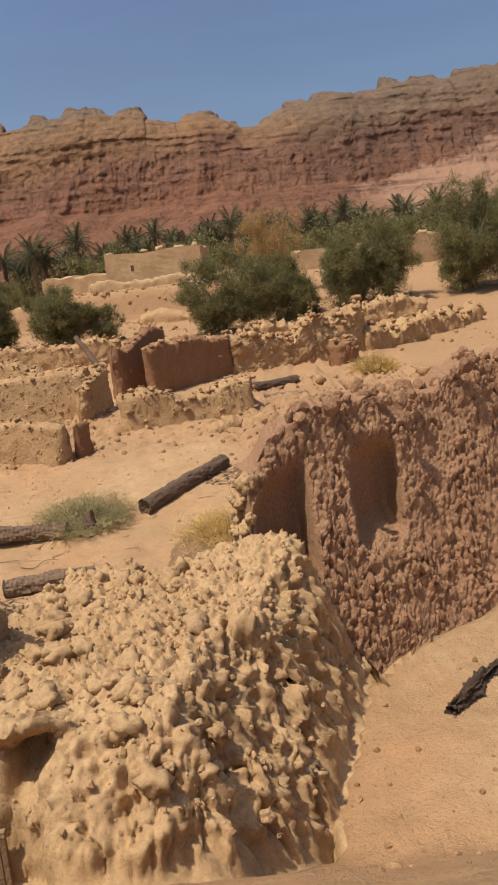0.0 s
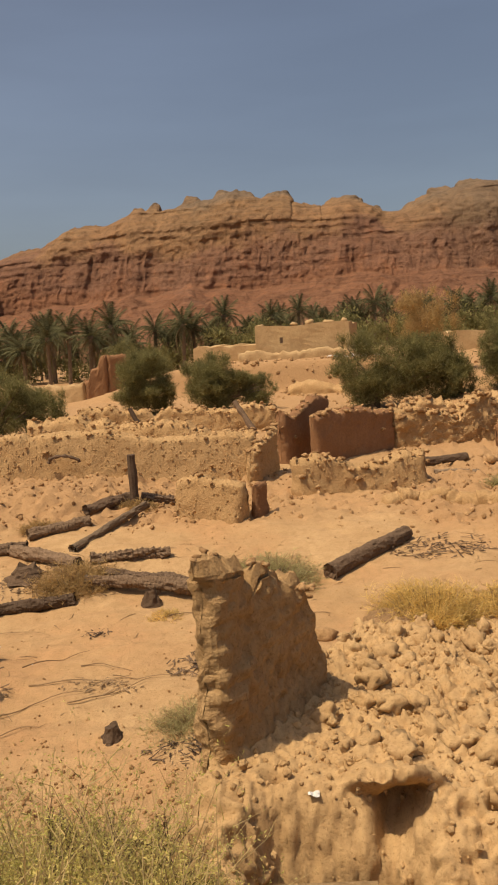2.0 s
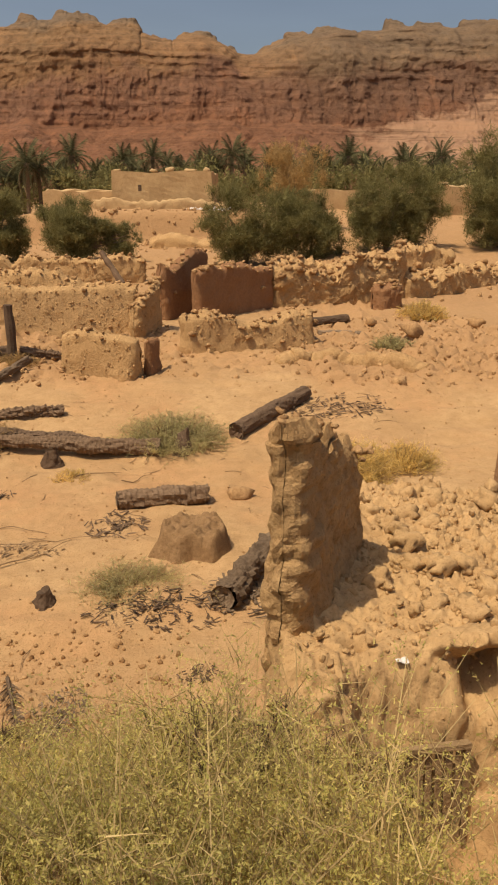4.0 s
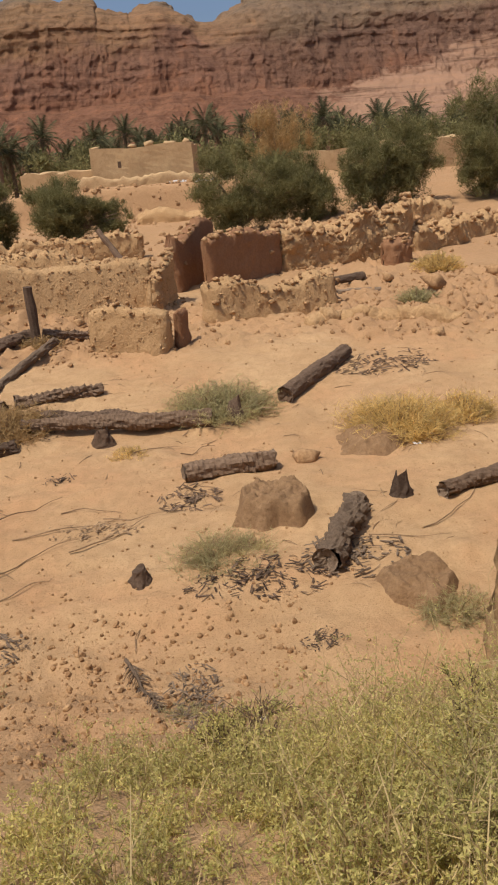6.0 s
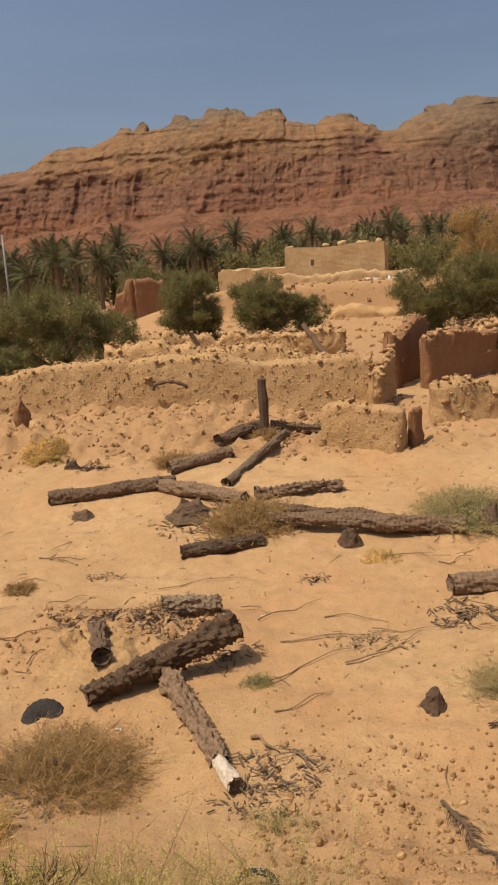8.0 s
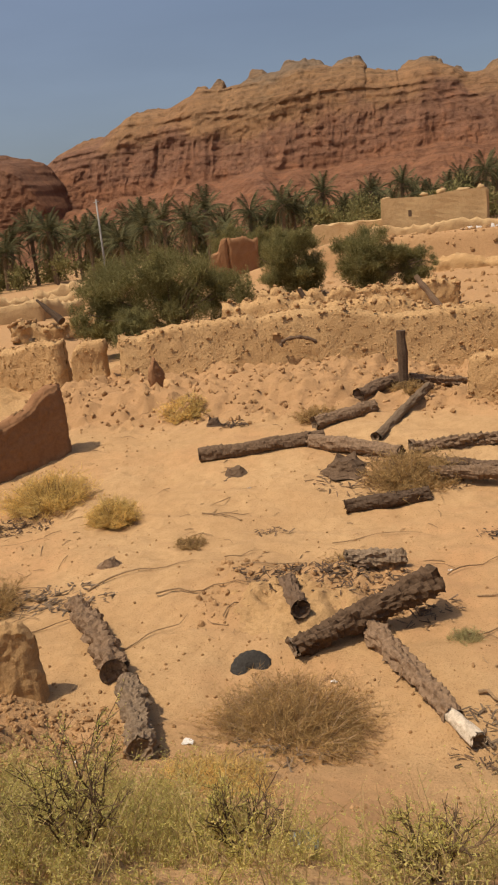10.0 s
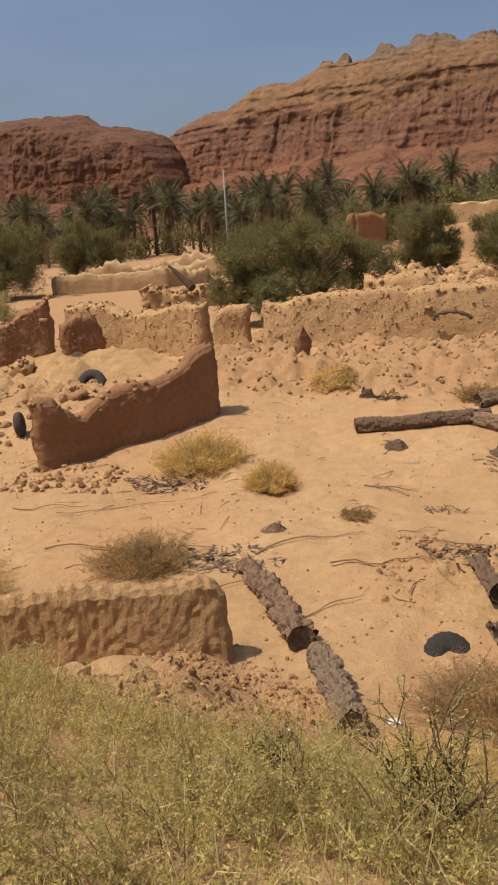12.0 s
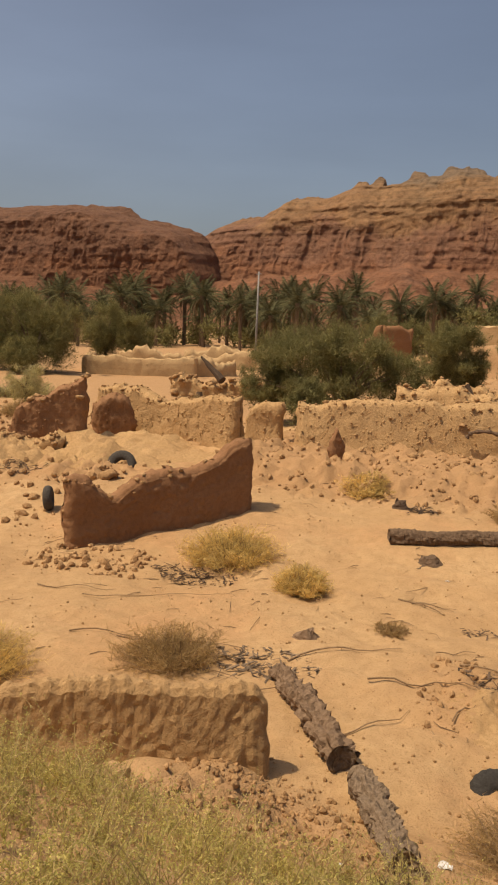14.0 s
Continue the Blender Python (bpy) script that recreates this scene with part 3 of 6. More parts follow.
def place_rock(parent, me, x, y, z, r, stretch=(1, 1, 1), tilt=0.5, name="stone"):
    ob = new(name, me)
    ob.parent = parent
    ob.matrix_parent_inverse = parent.matrix_world.inverted()
    ob.location = (x, y, z)
    ob.rotation_euler = (rng.uniform(-tilt, tilt), rng.uniform(-tilt, tilt), rng.uniform(0, 6.28))
    ob.scale = (r * stretch[0], r * stretch[1], r * stretch[2])
    return ob


def dip(s, c, w, depth):
    return -depth * math.exp(-((s - c) / w) ** 2)


# far row: walls of the ruined quarter
mud_wall("wall_long", (-14.15, 21.85), (-3.0, 23.6), lambda s: 1.1 + 0.22 * ss((s - 0.4) / 2.2) + 0.14 * ss((s - 7) / 3), 0.5, ADOBE, "long eroded ochre mud wall with crumbling top", 3, 0.07, 0.042, batter=1.9)
mud_wall("wall_window_pier", (-15.8, 22.0), (-14.6, 21.95), lambda s: 1.12 + dip(s, 0.0, 0.15, 0.3), 0.3, ADOBE, "narrow ochre mud pier beside a wall opening", 5, 0.07, 0.05, batter=0.3)
mud_wall("wall_room_back", (-22.3, 24.6), (-16.1, 22.3), lambda s: 1.45 + 0.15 * math.sin(s * 1.3), 0.5, ADOBE, "tall ochre mud room wall with worn plaster", 7, 0.08, 0.06, batter=0.7)
# This wall's shade is put into its darker red-brown colour.
mud_wall("wall_shaded", (-16.35, 13.15), (-13.5, 16.1), lambda s: 1.02 + 0.30 * ss((0.7 - s) / 0.3) + 0.12 * ss((s - 1.2) / 0.5) + 0.42 * ss((s - 3.0) / 0.9) + dip(s, 0.98, 0.2, 0.28), 0.5, SHADED_REDCLAY, "ruined mud wall coloured shade-dark red-brown, dipped jagged top", 11, 0.045, 0.05, studs=0.0)
mud_wall("wall_left_ruin", (-22.7, 20.0), (-20.6, 20.9), lambda s: 1.0 + 0.5 * s, 0.5, SHADED_REDCLAY, "leaning red-brown ruined wall fragment", 13, 0.07, 0.06)
mud_wall("wall_left_low", (-22.9, 18.9), (-20.4, 19.4), lambda s: 0.5 + dip(s, 1.6, 0.4, 0.25), 0.5, ADOBE, "low broken mud wall base", 17, 0.08, 0.07)
mud_wall("wall_fragment", (-21.2, 22.3), (-20.0, 22.9), lambda s: 0.9 + 0.55 * math.sin(s * 2.4), 0.5, SHADED_REDCLAY, "rounded red-brown wall fragment", 19, 0.07, 0.08)
mud_wall("wall_behind_bushes", (-13.2, 36.6), (-3.2, 37.4), lambda s: 1.38 - 0.04 * s + 0.08 * math.sin(s * 1.7) + dip(s, 3.9, 0.3, 0.4), 0.5, ADOBE, "ochre mud wall with broken crest below bushes", 23, 0.10, 0.09, batter=0.7)
# Both doorway walls are red-brown plaster with shade added to the colour.
mud_wall("wall_door_side", (-2.35, 25.7), (-0.75, 29.0), lambda s: 1.95 - 0.25 * math.sin(s * 2.0) + 0.25 * ss((s - 2.4) / 0.8), 0.45, SHADED_REDCLAY, "shaded red-brown wall beside a doorway", 29, 0.08, 0.06, studs=0.0)
mud_wall("wall_door_right", (-1.25, 25.6), (1.75, 28.9), lambda s: 1.62 + 0.18 * math.sin(s * 1.1) + dip(s, 1.35, 0.12, 0.15), 0.45, SHADED_REDCLAY, "shaded red-brown room wall with stone-edged end", 31, 0.08, 0.06, studs=0.0)
mud_wall("wall_right_rubble", (1.75, 28.9), (7.4, 30.6), lambda s: 1.35 + 0.35 * math.sin(s * 1.9) * math.sin(s * 0.7) + 0.25 * ss((s - 2) / 2), 0.8, ADOBE, "heaped ruined mud wall with rounded stumps", 37, 0.09, 0.16)
mud_wall("wall_door_jamb", (-3.1, 22.2), (-2.45, 23.9), lambda s: 1.0 + 0.3 * s, 0.35, ADOBE, "stone-edged jamb of a ruined doorway", 41, 0.07, 0.06)
mud_wall("wall_low_front", (-1.75, 20.4), (2.1, 21.7), lambda s: 0.8 + 0.12 * math.sin(s * 2.1) + 0.1 * ss((2.2 - s) / 1), 0.6, ADOBE, "low plastered mud wall undercut along its foot", 43, 0.07, 0.06, batter=0.8)
mud_wall("wall_panel", (-4.6, 18.2), (-2.75, 17.5), lambda s: 1.05 - 0.1 * abs(s - 0.9), 0.45, ADOBE, "squat plastered mud wall with rounded eroded foot", 47, 0.06, 0.04, batter=0.9)
mud_wall("wall_panel_jamb", (-2.6, 17.75), (-2.35, 18.3), lambda s: 0.75, 0.22, SHADED_REDCLAY, "small mud door jamb stub", 48, 0.06, 0.04)
mud_wall("wall_rubble_long", (-12.2, 27.6), (-3.4, 27.0), lambda s: 1.25 + 0.12 * math.sin(s * 1.3), 0.7, ADOBE, "stone-strewn ochre mud wall", 53, 0.09, 0.09, batter=1.6)
for i in range(9):
    q, e = i / 8 - 0.03, i / 8 + 0.155
    mud_wall("wall_arc", (0.75 + 3.1 * q, 18.75 + 0.45 * math.sin(q * 3.1) - 0.8 * q), (0.75 + 3.1 * e, 18.75 + 0.45 * math.sin(e * 3.1) - 0.8 * e), lambda s: 0.22 + 0.05 * math.sin(i * 2.1), 0.42, ADOBE, "low curved mud kerb with rough edge", 60 + i, 0.05, 0.06)
mud_wall("wall_round_stub", (5.6, 28.2), (6.7, 28.6), lambda s: 0.95 + dip(s, 0, 0.3, 0.3) + dip(s, 1.2, 0.3, 0.3), 0.8, SHADED_REDCLAY, "rounded stub of stacked mud and stones", 71, 0.08, 0.09)
mud_wall("wall_near", (-13.9, 5.5), (-10.12, 7.35), lambda s: 0.52 + 0.02 * math.sin(s * 3) + 0.012 * math.cos(s * 40 + 2 * math.sin(s * 5)) + dip(s, 4.25, 0.15, 0.2), 0.22, ADOBE, "low mud wall with furrowed weathered face", 73, 0.025, 0.03, base=-0.12, streak=0.45, cell=0.12, studs=0.0, sink=0.8, batter=1.6)
mud_wall("wall_near_foot", (-11.75, 5.15), (-10.8, 5.6), lambda s: 0.10 + 0.06 * math.sin(s * 4), 0.4, ADOBE, "broken mud lump at the foot of a low wall", 79, 0.03, 0.07)

# broken stub standing on the collapsed mass
mud_wall("wall_stub", (-1.40, 2.98), (-0.80, 4.02), lambda s: 1.16 - 0.12 * ss((s - 0.3) / 0.1) - 0.16 * ss((s - 0.55) / 0.25) - 0.55 * ss((s - 0.85) / 0.3) - 0.1 * math.exp(-((s - 0.36) / 0.06) ** 2), 0.22, ADOBE, "freestanding broken mud wall stub, jagged top", 83, 0.016, 0.055, base=1.92, batter=0.15, streak=0.2, course=0.006, cell=0.09, studs=0.0)


# ---- collapsed wall mass and the walled pit beside it ----
mx, my = np.arange(-2.6, 2.3, 0.0135), np.arange(0.8, 5.75, 0.0135)
MX, MY = np.meshgrid(mx, my)
H0 = mass_height(MX, MY)
gyr, gxr = np.gradient(H0, 0.0135)
steep = np.clip(np.hypot(gxr, gyr) / 1.6, 0, 1)
on = ss((H0 - plain(MX, MY)) / 0.25) * ss((MX + 0.35) / 0.5)
gap = np.abs(H0 - plain(MX, MY))
fade = ss((gap - 0.01) / 0.2)
warp = 0.08 * fbm(MX * 3, MY * 3, 0, 3, 33)
lump = 0.07 * np.abs(fbm(MX * 4.2 + warp, MY * 4.2, H0 * 4.2, 3, 31)) + 0.06 * np.abs(fbm(MX * 10.5, MY * 10.5 + warp, H0 * 8, 3, 37)) + 0.05 * np.abs(fbm(MX * 24, MY * 22, H0 * 22, 2, 39))
lump = lump * (0.8 + 0.5 * vnoise(MX * 2.4, MY * 2.4, 0, 35)) - 0.03
furrow = np.abs(fbm(MX * 5.5, MY * 5.5, H0 * 0.6, 3, 41))
gl = np.sqrt(gxr ** 2 + gyr ** 2 + 1)
NX, NY, NZ = -gxr / gl, -gyr / gl, 1 / gl
broken = ss((H0 - plain(MX, MY) + 0.05) / 0.3)
fine = np.abs(fbm(MX * 15, MY * 15, H0 * 1.1, 3, 43))
disp = lump * (0.15 + 0.85 * broken) - (0.12 * furrow + 0.10 * fine) * steep * on + (0.006 + 0.008 * broken) * fbm(MX * 19, MY * 19, H0 * 19, 4, 47)
crack = np.exp(-(fbm(MX * 2.6 + 0.3 * H0, MY * 2.6, H0 * 0.5, 3, 49) / 0.035) ** 2) * steep * on
disp -= 0.22 * crack
for q in range(16):
    cx, cy, cr_ = rng.uniform(-1.2, 1.2), rng.uniform(2.3, 4.9), rng.uniform(0.03, 0.08)
    disp -= rng.uniform(0.06, 0.16) * np.exp(-((MX - cx) / cr_) ** 2 - ((MY - cy) / (cr_ * rng.uniform(0.5, 1))) ** 2)
cave = np.exp(-((MX + 0.37) / 0.115) ** 4) * np.exp(-((MY - 2.68) / 0.06) ** 4)
brow = np.exp(-((MX + 0.42) / 0.24) ** 4) * np.exp(-((MY - 2.83) / 0.075) ** 4) * (0.8 + 0.35 * fbm(MX * 9, MY * 3, 0, 3, 57))
P3 = np.stack([MX + disp * NX * fade, MY + disp * NY * fade + 0.27 * cave - 0.22 * brow, (land(MX, MY) - 0.012) * (1 - fade) + (H0 + disp * NZ) * fade - 0.07 * cave + 0.15 * brow], -1)
near = gap > 0.02
for ax in (0, 1):
    near = np.any([np.roll(near, k, ax) for k in range(-10, 11)], axis=0)
mass = part("collapsed_wall", mesh_of("collapsed_wall", P3.reshape(-1, 3), grid_faces(len(my), len(mx))[near[:-1, :-1].reshape(-1)], True), CLAY)
tagged(mass, "collapsed mud wall mass, furrowed and lumpy", "ruin", kind="structure")
for n in range(150):
    x, y = (rng.uniform(-0.75, 0.5), rng.uniform(2.95, 4.7)) if n % 2 else (rng.uniform(-1.75, 1.0), rng.uniform(2.3, 5.0))
    r = 0.02 + 0.085 * rng.random() ** 2.2
    if math.hypot(x + 0.4, y - 2.68) < 0.3:
        continue
    place_rock(mass, MASS_CLODS[int(rng.integers(5))], x, y, float(mass_height(np.array([x]), np.array([y]))[0]) + 0.02, r, name="clod")

crumbs = []
while len(crumbs) < 1500:
    x, y = rng.uniform(-1.9, 1.35), rng.uniform(2.2, 5.0)
    i, j = int((y - my[0]) / 0.0135), int((x - mx[0]) / 0.0135)
    if gap[i, j] > 0.3:
        p, r = P3[i, j], 0.007 + 0.03 * rng.random() ** 2.5
        crumbs.append((p[0], p[1], p[2] + 0.2 * r, r))
joined_rocks("clay_crumbs", crumbs, CLAY, "small clay crumbs on a collapsed wall")

# lumpy stone-studded wall of the pit
ps, pv = np.linspace(-0.6, 4.6, 300), np.linspace(0, 1, 150)
S, V = np.meshgrid(ps, pv)
bx, by = 1.35 + 0.80 * S * 0.86, 4.25 + 0.62 * S * 0.86
topz = 2.92 + 0.08 * np.sin(S * 2.3) + 0.05 * fbm(S * 3, 0 * S, 0, 3, 7) - 0.25 * ss((-0.3 - S) / 0.3)
run = 1.15 * V ** 0.9
HOLLOWS = ((-0.22, 0.66, 0.36, 0.21), (1.18, 0.66, 0.36, 0.17))
for c0, v0, half, tall in HOLLOWS:
    flat = np.exp(-((S - c0) / half) ** 6 - ((V - v0) / tall) ** 6)
    run = run * (1 - flat) + flat * np.maximum(run, 1.15 * (v0 + tall) ** 0.9 + 0.16)
wx, wy = bx + 0.10 * run, by + 1.05 * run
wz = 0.55 + (topz - 0.55) * V
patch = sum(np.exp(-((S - c0) / half) ** 6 - ((V - v0) / tall) ** 6) for c0, v0, half, tall in HOLLOWS)
jx, jz = 0.05 * fbm(wx * 6, wy * 6, wz * 6, 2, 71), 0.06 * fbm(wx * 5, wy * 5, wz * 5, 2, 72)
stud = np.maximum(clumps(wx + jx, wy - jx, wz * 0.6 + jz, 0.085, 61), 0.8 * clumps(wx + 5, wy, wz * 0.5, 0.055, 62))
d = (stud * 0.062 * (0.85 + 0.75 * fbm(wx * 3.5, wy * 3.5, wz * 3.5, 2, 73)) + 0.012 * fbm(wx * 30, wy * 30, wz * 30, 2, 74) + 0.03 * fbm(wx * 3, wy * 3, wz * 3, 3, 63)) * (1 - np.clip(patch, 0, 1)) - 0.05 * np.clip(patch, 0, 1)
wx, wy, wz = wx + 0.38 * d, wy - 0.75 * d, wz + 0.5 * d
front = np.stack([wx, wy, wz], -1)
side = [front[:, :1] + np.array([-0.02, 0.09, -0.01]) * k * (1 + 0.25 * fbm(front[:, :1, 2:3] * 4, k * 1.0, 0, 2, 67)) for k in range(6, 0, -1)]
front = np.concatenate(side + [front], 1)
cols = front.shape[1]
edge = np.linspace(0, 9, cols)
deep = np.concatenate([np.linspace(0, 1, 6, endpoint=False), np.ones(cols - 6)])[:, None]
back = front[-1] + np.stack([0 * edge, 0.5 + 0 * edge, 0.02 * np.sin(edge * 9)], -1) * deep
back2 = back + np.array([0.0, 0.3, -1.2]) * deep
back3 = back2 + np.array([0.0, 0.2, -2.6]) * deep
P4 = np.concatenate([front, back[None], back2[None], back3[None]])
pit = part("wall_pit", mesh_of("wall_pit", P4.reshape(-1, 3), grid_faces(len(P4), cols)), STONE)
tagged(pit, "tall battered wall of mud and small studded stones", "wall", kind="structure")
for n in range(290):
    i, j = int(rng.integers(8, 140)), int(rng.integers(4, 290))
    if patch[i, j] > 0.25:
        continue
    p = front[i, j + 6]
    place_rock(pit, STONES[int(rng.integers(5))], p[0], p[1], p[2], rng.uniform(0.020, 0.042), (0.8, 0.8, 1.8), 0.4)
for n in range(70):
    p = front[int(rng.integers(20, 148)), int(rng.integers(0, 7))]
    place_rock(pit, MASS_CLODS[int(rng.integers(5))], p[0] - 0.02, p[1] - 0.01, p[2], rng.uniform(0.03, 0.085), (0.9, 0.9, 1.2), 0.6, "clod")
for n in range(60):
    j = int(rng.integers(8, 300))
    p = front[-1, j]
    place_rock(pit, STONES[int(rng.integers(5))], p[0] + rng.normal(0, 0.08), p[1] + rng.normal(0.08, 0.12), p[2] + 0.02, rng.uniform(0.04, 0.08), (1, 1, 1.1), 0.6)


# stones along the tops of the ruined walls
def top_stones(wall, count, rmin, rmax, mats=CLODS, shade=0.0):
    co = np.array([v.co[:] for v in wall.data.vertices])
    hi = {}
    for q in co:
        key = (round(q[0] / 0.25), round(q[1] / 0.25))
        if key not in hi or q[2] > hi[key][2]:
            hi[key] = q
    cells = list(hi.values())
    for n in range(int(count * 1.6)):
        p = cells[int(rng.integers(len(cells)))]
        r = rmin * 0.7 + (rmax * 0.8 - rmin * 0.7) * rng.random() ** 2
        place_rock(wall, mats[int(rng.integers(5))], p[0] + rng.normal(0, 0.05), p[1] + rng.normal(0, 0.05), p[2] - r * 0.1, r)


for nm, cnt, r0, r1 in (("wall_long", 120, 0.05, 0.12), ("wall_rubble_long", 150, 0.06, 0.15), ("wall_behind_bushes", 90, 0.07, 0.17), ("wall_door_right", 45, 0.08, 0.16), ("wall_door_side", 30, 0.07, 0.14),
                        ("wall_right_rubble", 110, 0.08, 0.24), ("wall_low_front", 70, 0.06, 0.14), ("wall_door_jamb", 30, 0.07, 0.14), ("wall_shaded", 26, 0.04, 0.09), ("wall_round_stub", 40, 0.08, 0.15),
                        ("wall_left_ruin", 24, 0.06, 0.15), ("wall_room_back", 40, 0.05, 0.11), ("wall_left_low", 30, 0.06, 0.15), ("wall_stub", 12, 0.03, 0.05), ("wall_panel", 18, 0.04, 0.09)):
    top_stones(bpy.data.objects[nm], cnt, r0, r1)


# loose clods and pebbles over the yard
def scatter(n, x0, x1, y0, y1, rmin, rmax, weight=None, power=3.0):
    out = []
    while len(out) < n:
        x, y = rng.uniform(x0, x1), rng.uniform(y0, y1)
        if weight is not None and rng.random() > weight(x, y):
            continue
        r = rmin + (rmax - rmin) * rng.random() ** power
        out.append((x, y, ground_at(x, y) + r * 0.15, r))
    return out


joined_rocks("clod_litter", scatter(6000, -19, 8, 15.5, 26, 0.010, 0.10, lambda x, y: float(rubbly(np.array(x), np.array(y)))), CLOD, "scattered ochre clods of collapsed mud walls")
joined_rocks("slope_litter", scatter(3600, -10.6, -1.8, 3.2, 8.5, 0.006, 0.034, lambda x, y: 0.05 + float(rubbly(np.array(x), np.array(y))) + math.exp(-((x + 9.8) / 0.7) ** 2 - ((y - 6.3) / 0.8) ** 2)), CLOD, "small clay crumbs on the embankment slope")
joined_rocks("bank_clods", scatter(1100, -5.4, -1.9, 3.6, 7.4, 0.008, 0.055), CLOD, "ochre clods spilled down the embankment")
joined_rocks("yard_pebbles", scatter(5200, -18, 5, 6, 17, 0.006, 0.032, lambda x, y: 0.25 + 0.75 * (float(vnoise(x * 0.7, y * 0.7, 0, 44)) > 0.0), 4), CLOD, "sparse pebbles on drifted sand")
joined_rocks("heap_litter", scatter(500, -8.9, -6.2, 8.8, 10.7, 0.01, 0.07), CLOD, "red soil clods heaped under fallen logs")
joined_rocks("foot_litter", scatter(900, -10.8, -8.7, 4.8, 6.9, 0.008, 0.06), CLOD, "broken red mud clods below a low wall")
joined_rocks("wall_spill", scatter(150, -16.6, -14.2, 11.9, 13.3, 0.025, 0.12), CLOD, "spill of broken mud bricks at a wall foot")
joined_rocks("pit_litter", scatter(120, 1.2, 3.6, 2.0, 5.0, 0.01, 0.05), CLOD, "clay crumbs on the pit floor")
for x, y, r in [(-9.0, 19.2, 0.2), (-12.1, 19.6, 0.2), (-5.2, 22.0, 0.16), (3.3, 16.6, 0.22), (5.2, 21.8, 0.42), (6.6, 22.4, 0.3), (-15.0, 19.4, 0.18), (4.6, 24.5, 0.25), (-0.9, 11.4, 0.2), (8.0, 24.0, 0.3), (-10.6, 20.6, 0.15), (-17.6, 17.0, 0.25)]:
    b = new("boulder", CLODS[int(rng.integers(5))])
    b.location = (x, y, ground_at(x, y) + r * 0.25)
    b.scale = (r, r, r)
    b.rotation_euler = (0.2, 0.1, rng.uniform(0, 6))
    tagged(b, "rounded brown clay boulder half sunk in sand", "boulder", "boulders in the yard")
tri = mud_wall("earth_spike", (-12.65, 19.75), (-12.3, 19.95), lambda s: 0.75 - 2.2 * abs(s - 0.17), 0.25, SHADED_REDCLAY, "pointed red-brown remnant of a mud wall", 97, 0.05, 0.05, kind="thing", category="wall remnant")
del tri["kind"]


# ---- palm logs, posts and dead wood ----
def tube(points, radii, around=8, cap=True):
    """Verts and faces of a tapered tube along points."""
    pts = [Vector(p) for p in points]
    V, n = [], len(pts)
    for i, p in enumerate(pts):
        t = (pts[min(i + 1, n - 1)] - pts[max(i - 1, 0)]).normalized()
        u = t.cross(Vector((0, 0, 1)) if abs(t.z) < 0.9 else Vector((1, 0, 0))).normalized()
        w = t.cross(u)
        for k in range(around):
            a = 2 * math.pi * k / around
            V.append(p + (u * math.cos(a) + w * math.sin(a)) * radii[i])
    Fs = grid_faces(n, around, True).tolist()
    if cap:
        Fs.append(list(range(around))[::-1])
        Fs.append([(n - 1) * around + k for k in range(around)])
    return [tuple(v) for v in V], Fs


def log_mesh(length, r0, r1, scale=0.035, seed=0, around=30, step=0.028, sag=0.0, rows=0.085):
    """Palm trunk along +x, its leaf bases standing out in staggered rows."""
    n = max(8, int(length / step))
    s = np.linspace(0, length, n)
    th = np.linspace(0, 2 * math.pi, around, endpoint=False)
    S_, T_ = np.meshgrid(s, th, indexing="ij")
    row = np.floor(S_ / rows + 0.35 * np.sin(T_ + seed))
    saw = S_ / rows + 0.35 * np.sin(T_ + seed) - row
    leaf = 0.5 + 0.5 * np.cos(T_ * 7 + row * math.pi + 1.2 * vnoise(row, T_ * 0, 0, seed + 1))
    leaf = leaf * (0.5 + 0.9 * lattice(row.astype(np.int64), np.floor(T_ * 7 / 6.283 + row * 0.5).astype(np.int64), 3, seed + 5))
    r = r0 + (r1 - r0) * S_ / length + scale * saw ** 1.5 * (0.15 + 0.95 * leaf) + (0.9 * scale + 0.012) * fbm(S_ * 5, np.cos(T_) * 2.2, np.sin(T_) * 2.2, 3, seed) - 0.3 * scale
    r = r * (1 + 0.10 * vnoise(S_ * 1.7, 0 * S_, 0, seed + 2) + 0.05 * vnoise(S_ * 5, T_, 0, seed + 6))
    yv = r * np.cos(T_) + 0.05 * length * 0.5 * vnoise(S_ * 0.8, 0 * S_ + 3, 0, seed + 7)
    zv = r * np.sin(T_) + sag * np.sin(S_ / length * math.pi) + 0.02 * vnoise(S_ * 1.3, 0 * S_, 5, seed + 8)
    x = S_ + 0.03 * vnoise(T_ * 3, S_ * 0, 0, seed) * ((S_ < step) | (S_ > length - step))
    return np.stack([x, yv, zv], -1).reshape(-1, 3), grid_faces(n, around, True)


def disc_mesh(name, r, depth, seed):
    """Broken round end with a hollow heart, facing +x."""
    rr, around = np.array([1.0, 0.82, 0.6, 0.3, 0.02]), 24
    th = np.linspace(0, 2 * math.pi, around, endpoint=False)
    V = [(depth * (0.2 - 0.9 * (1 - q) ** 0.7) + 0.02 * float(vnoise(a * 2, q * 5, 0, seed)), r * q * math.cos(a), r * q * math.sin(a)) for q in rr for a in th]
    return mesh_of(name, V, grid_faces(len(rr), around, True))


def frame_between(a, b):
    a, b = Vector(a), Vector(b)
    return Matrix.Translation(a) @ (b - a).to_track_quat("X", "Z").to_matrix().to_4x4(), (b - a).length


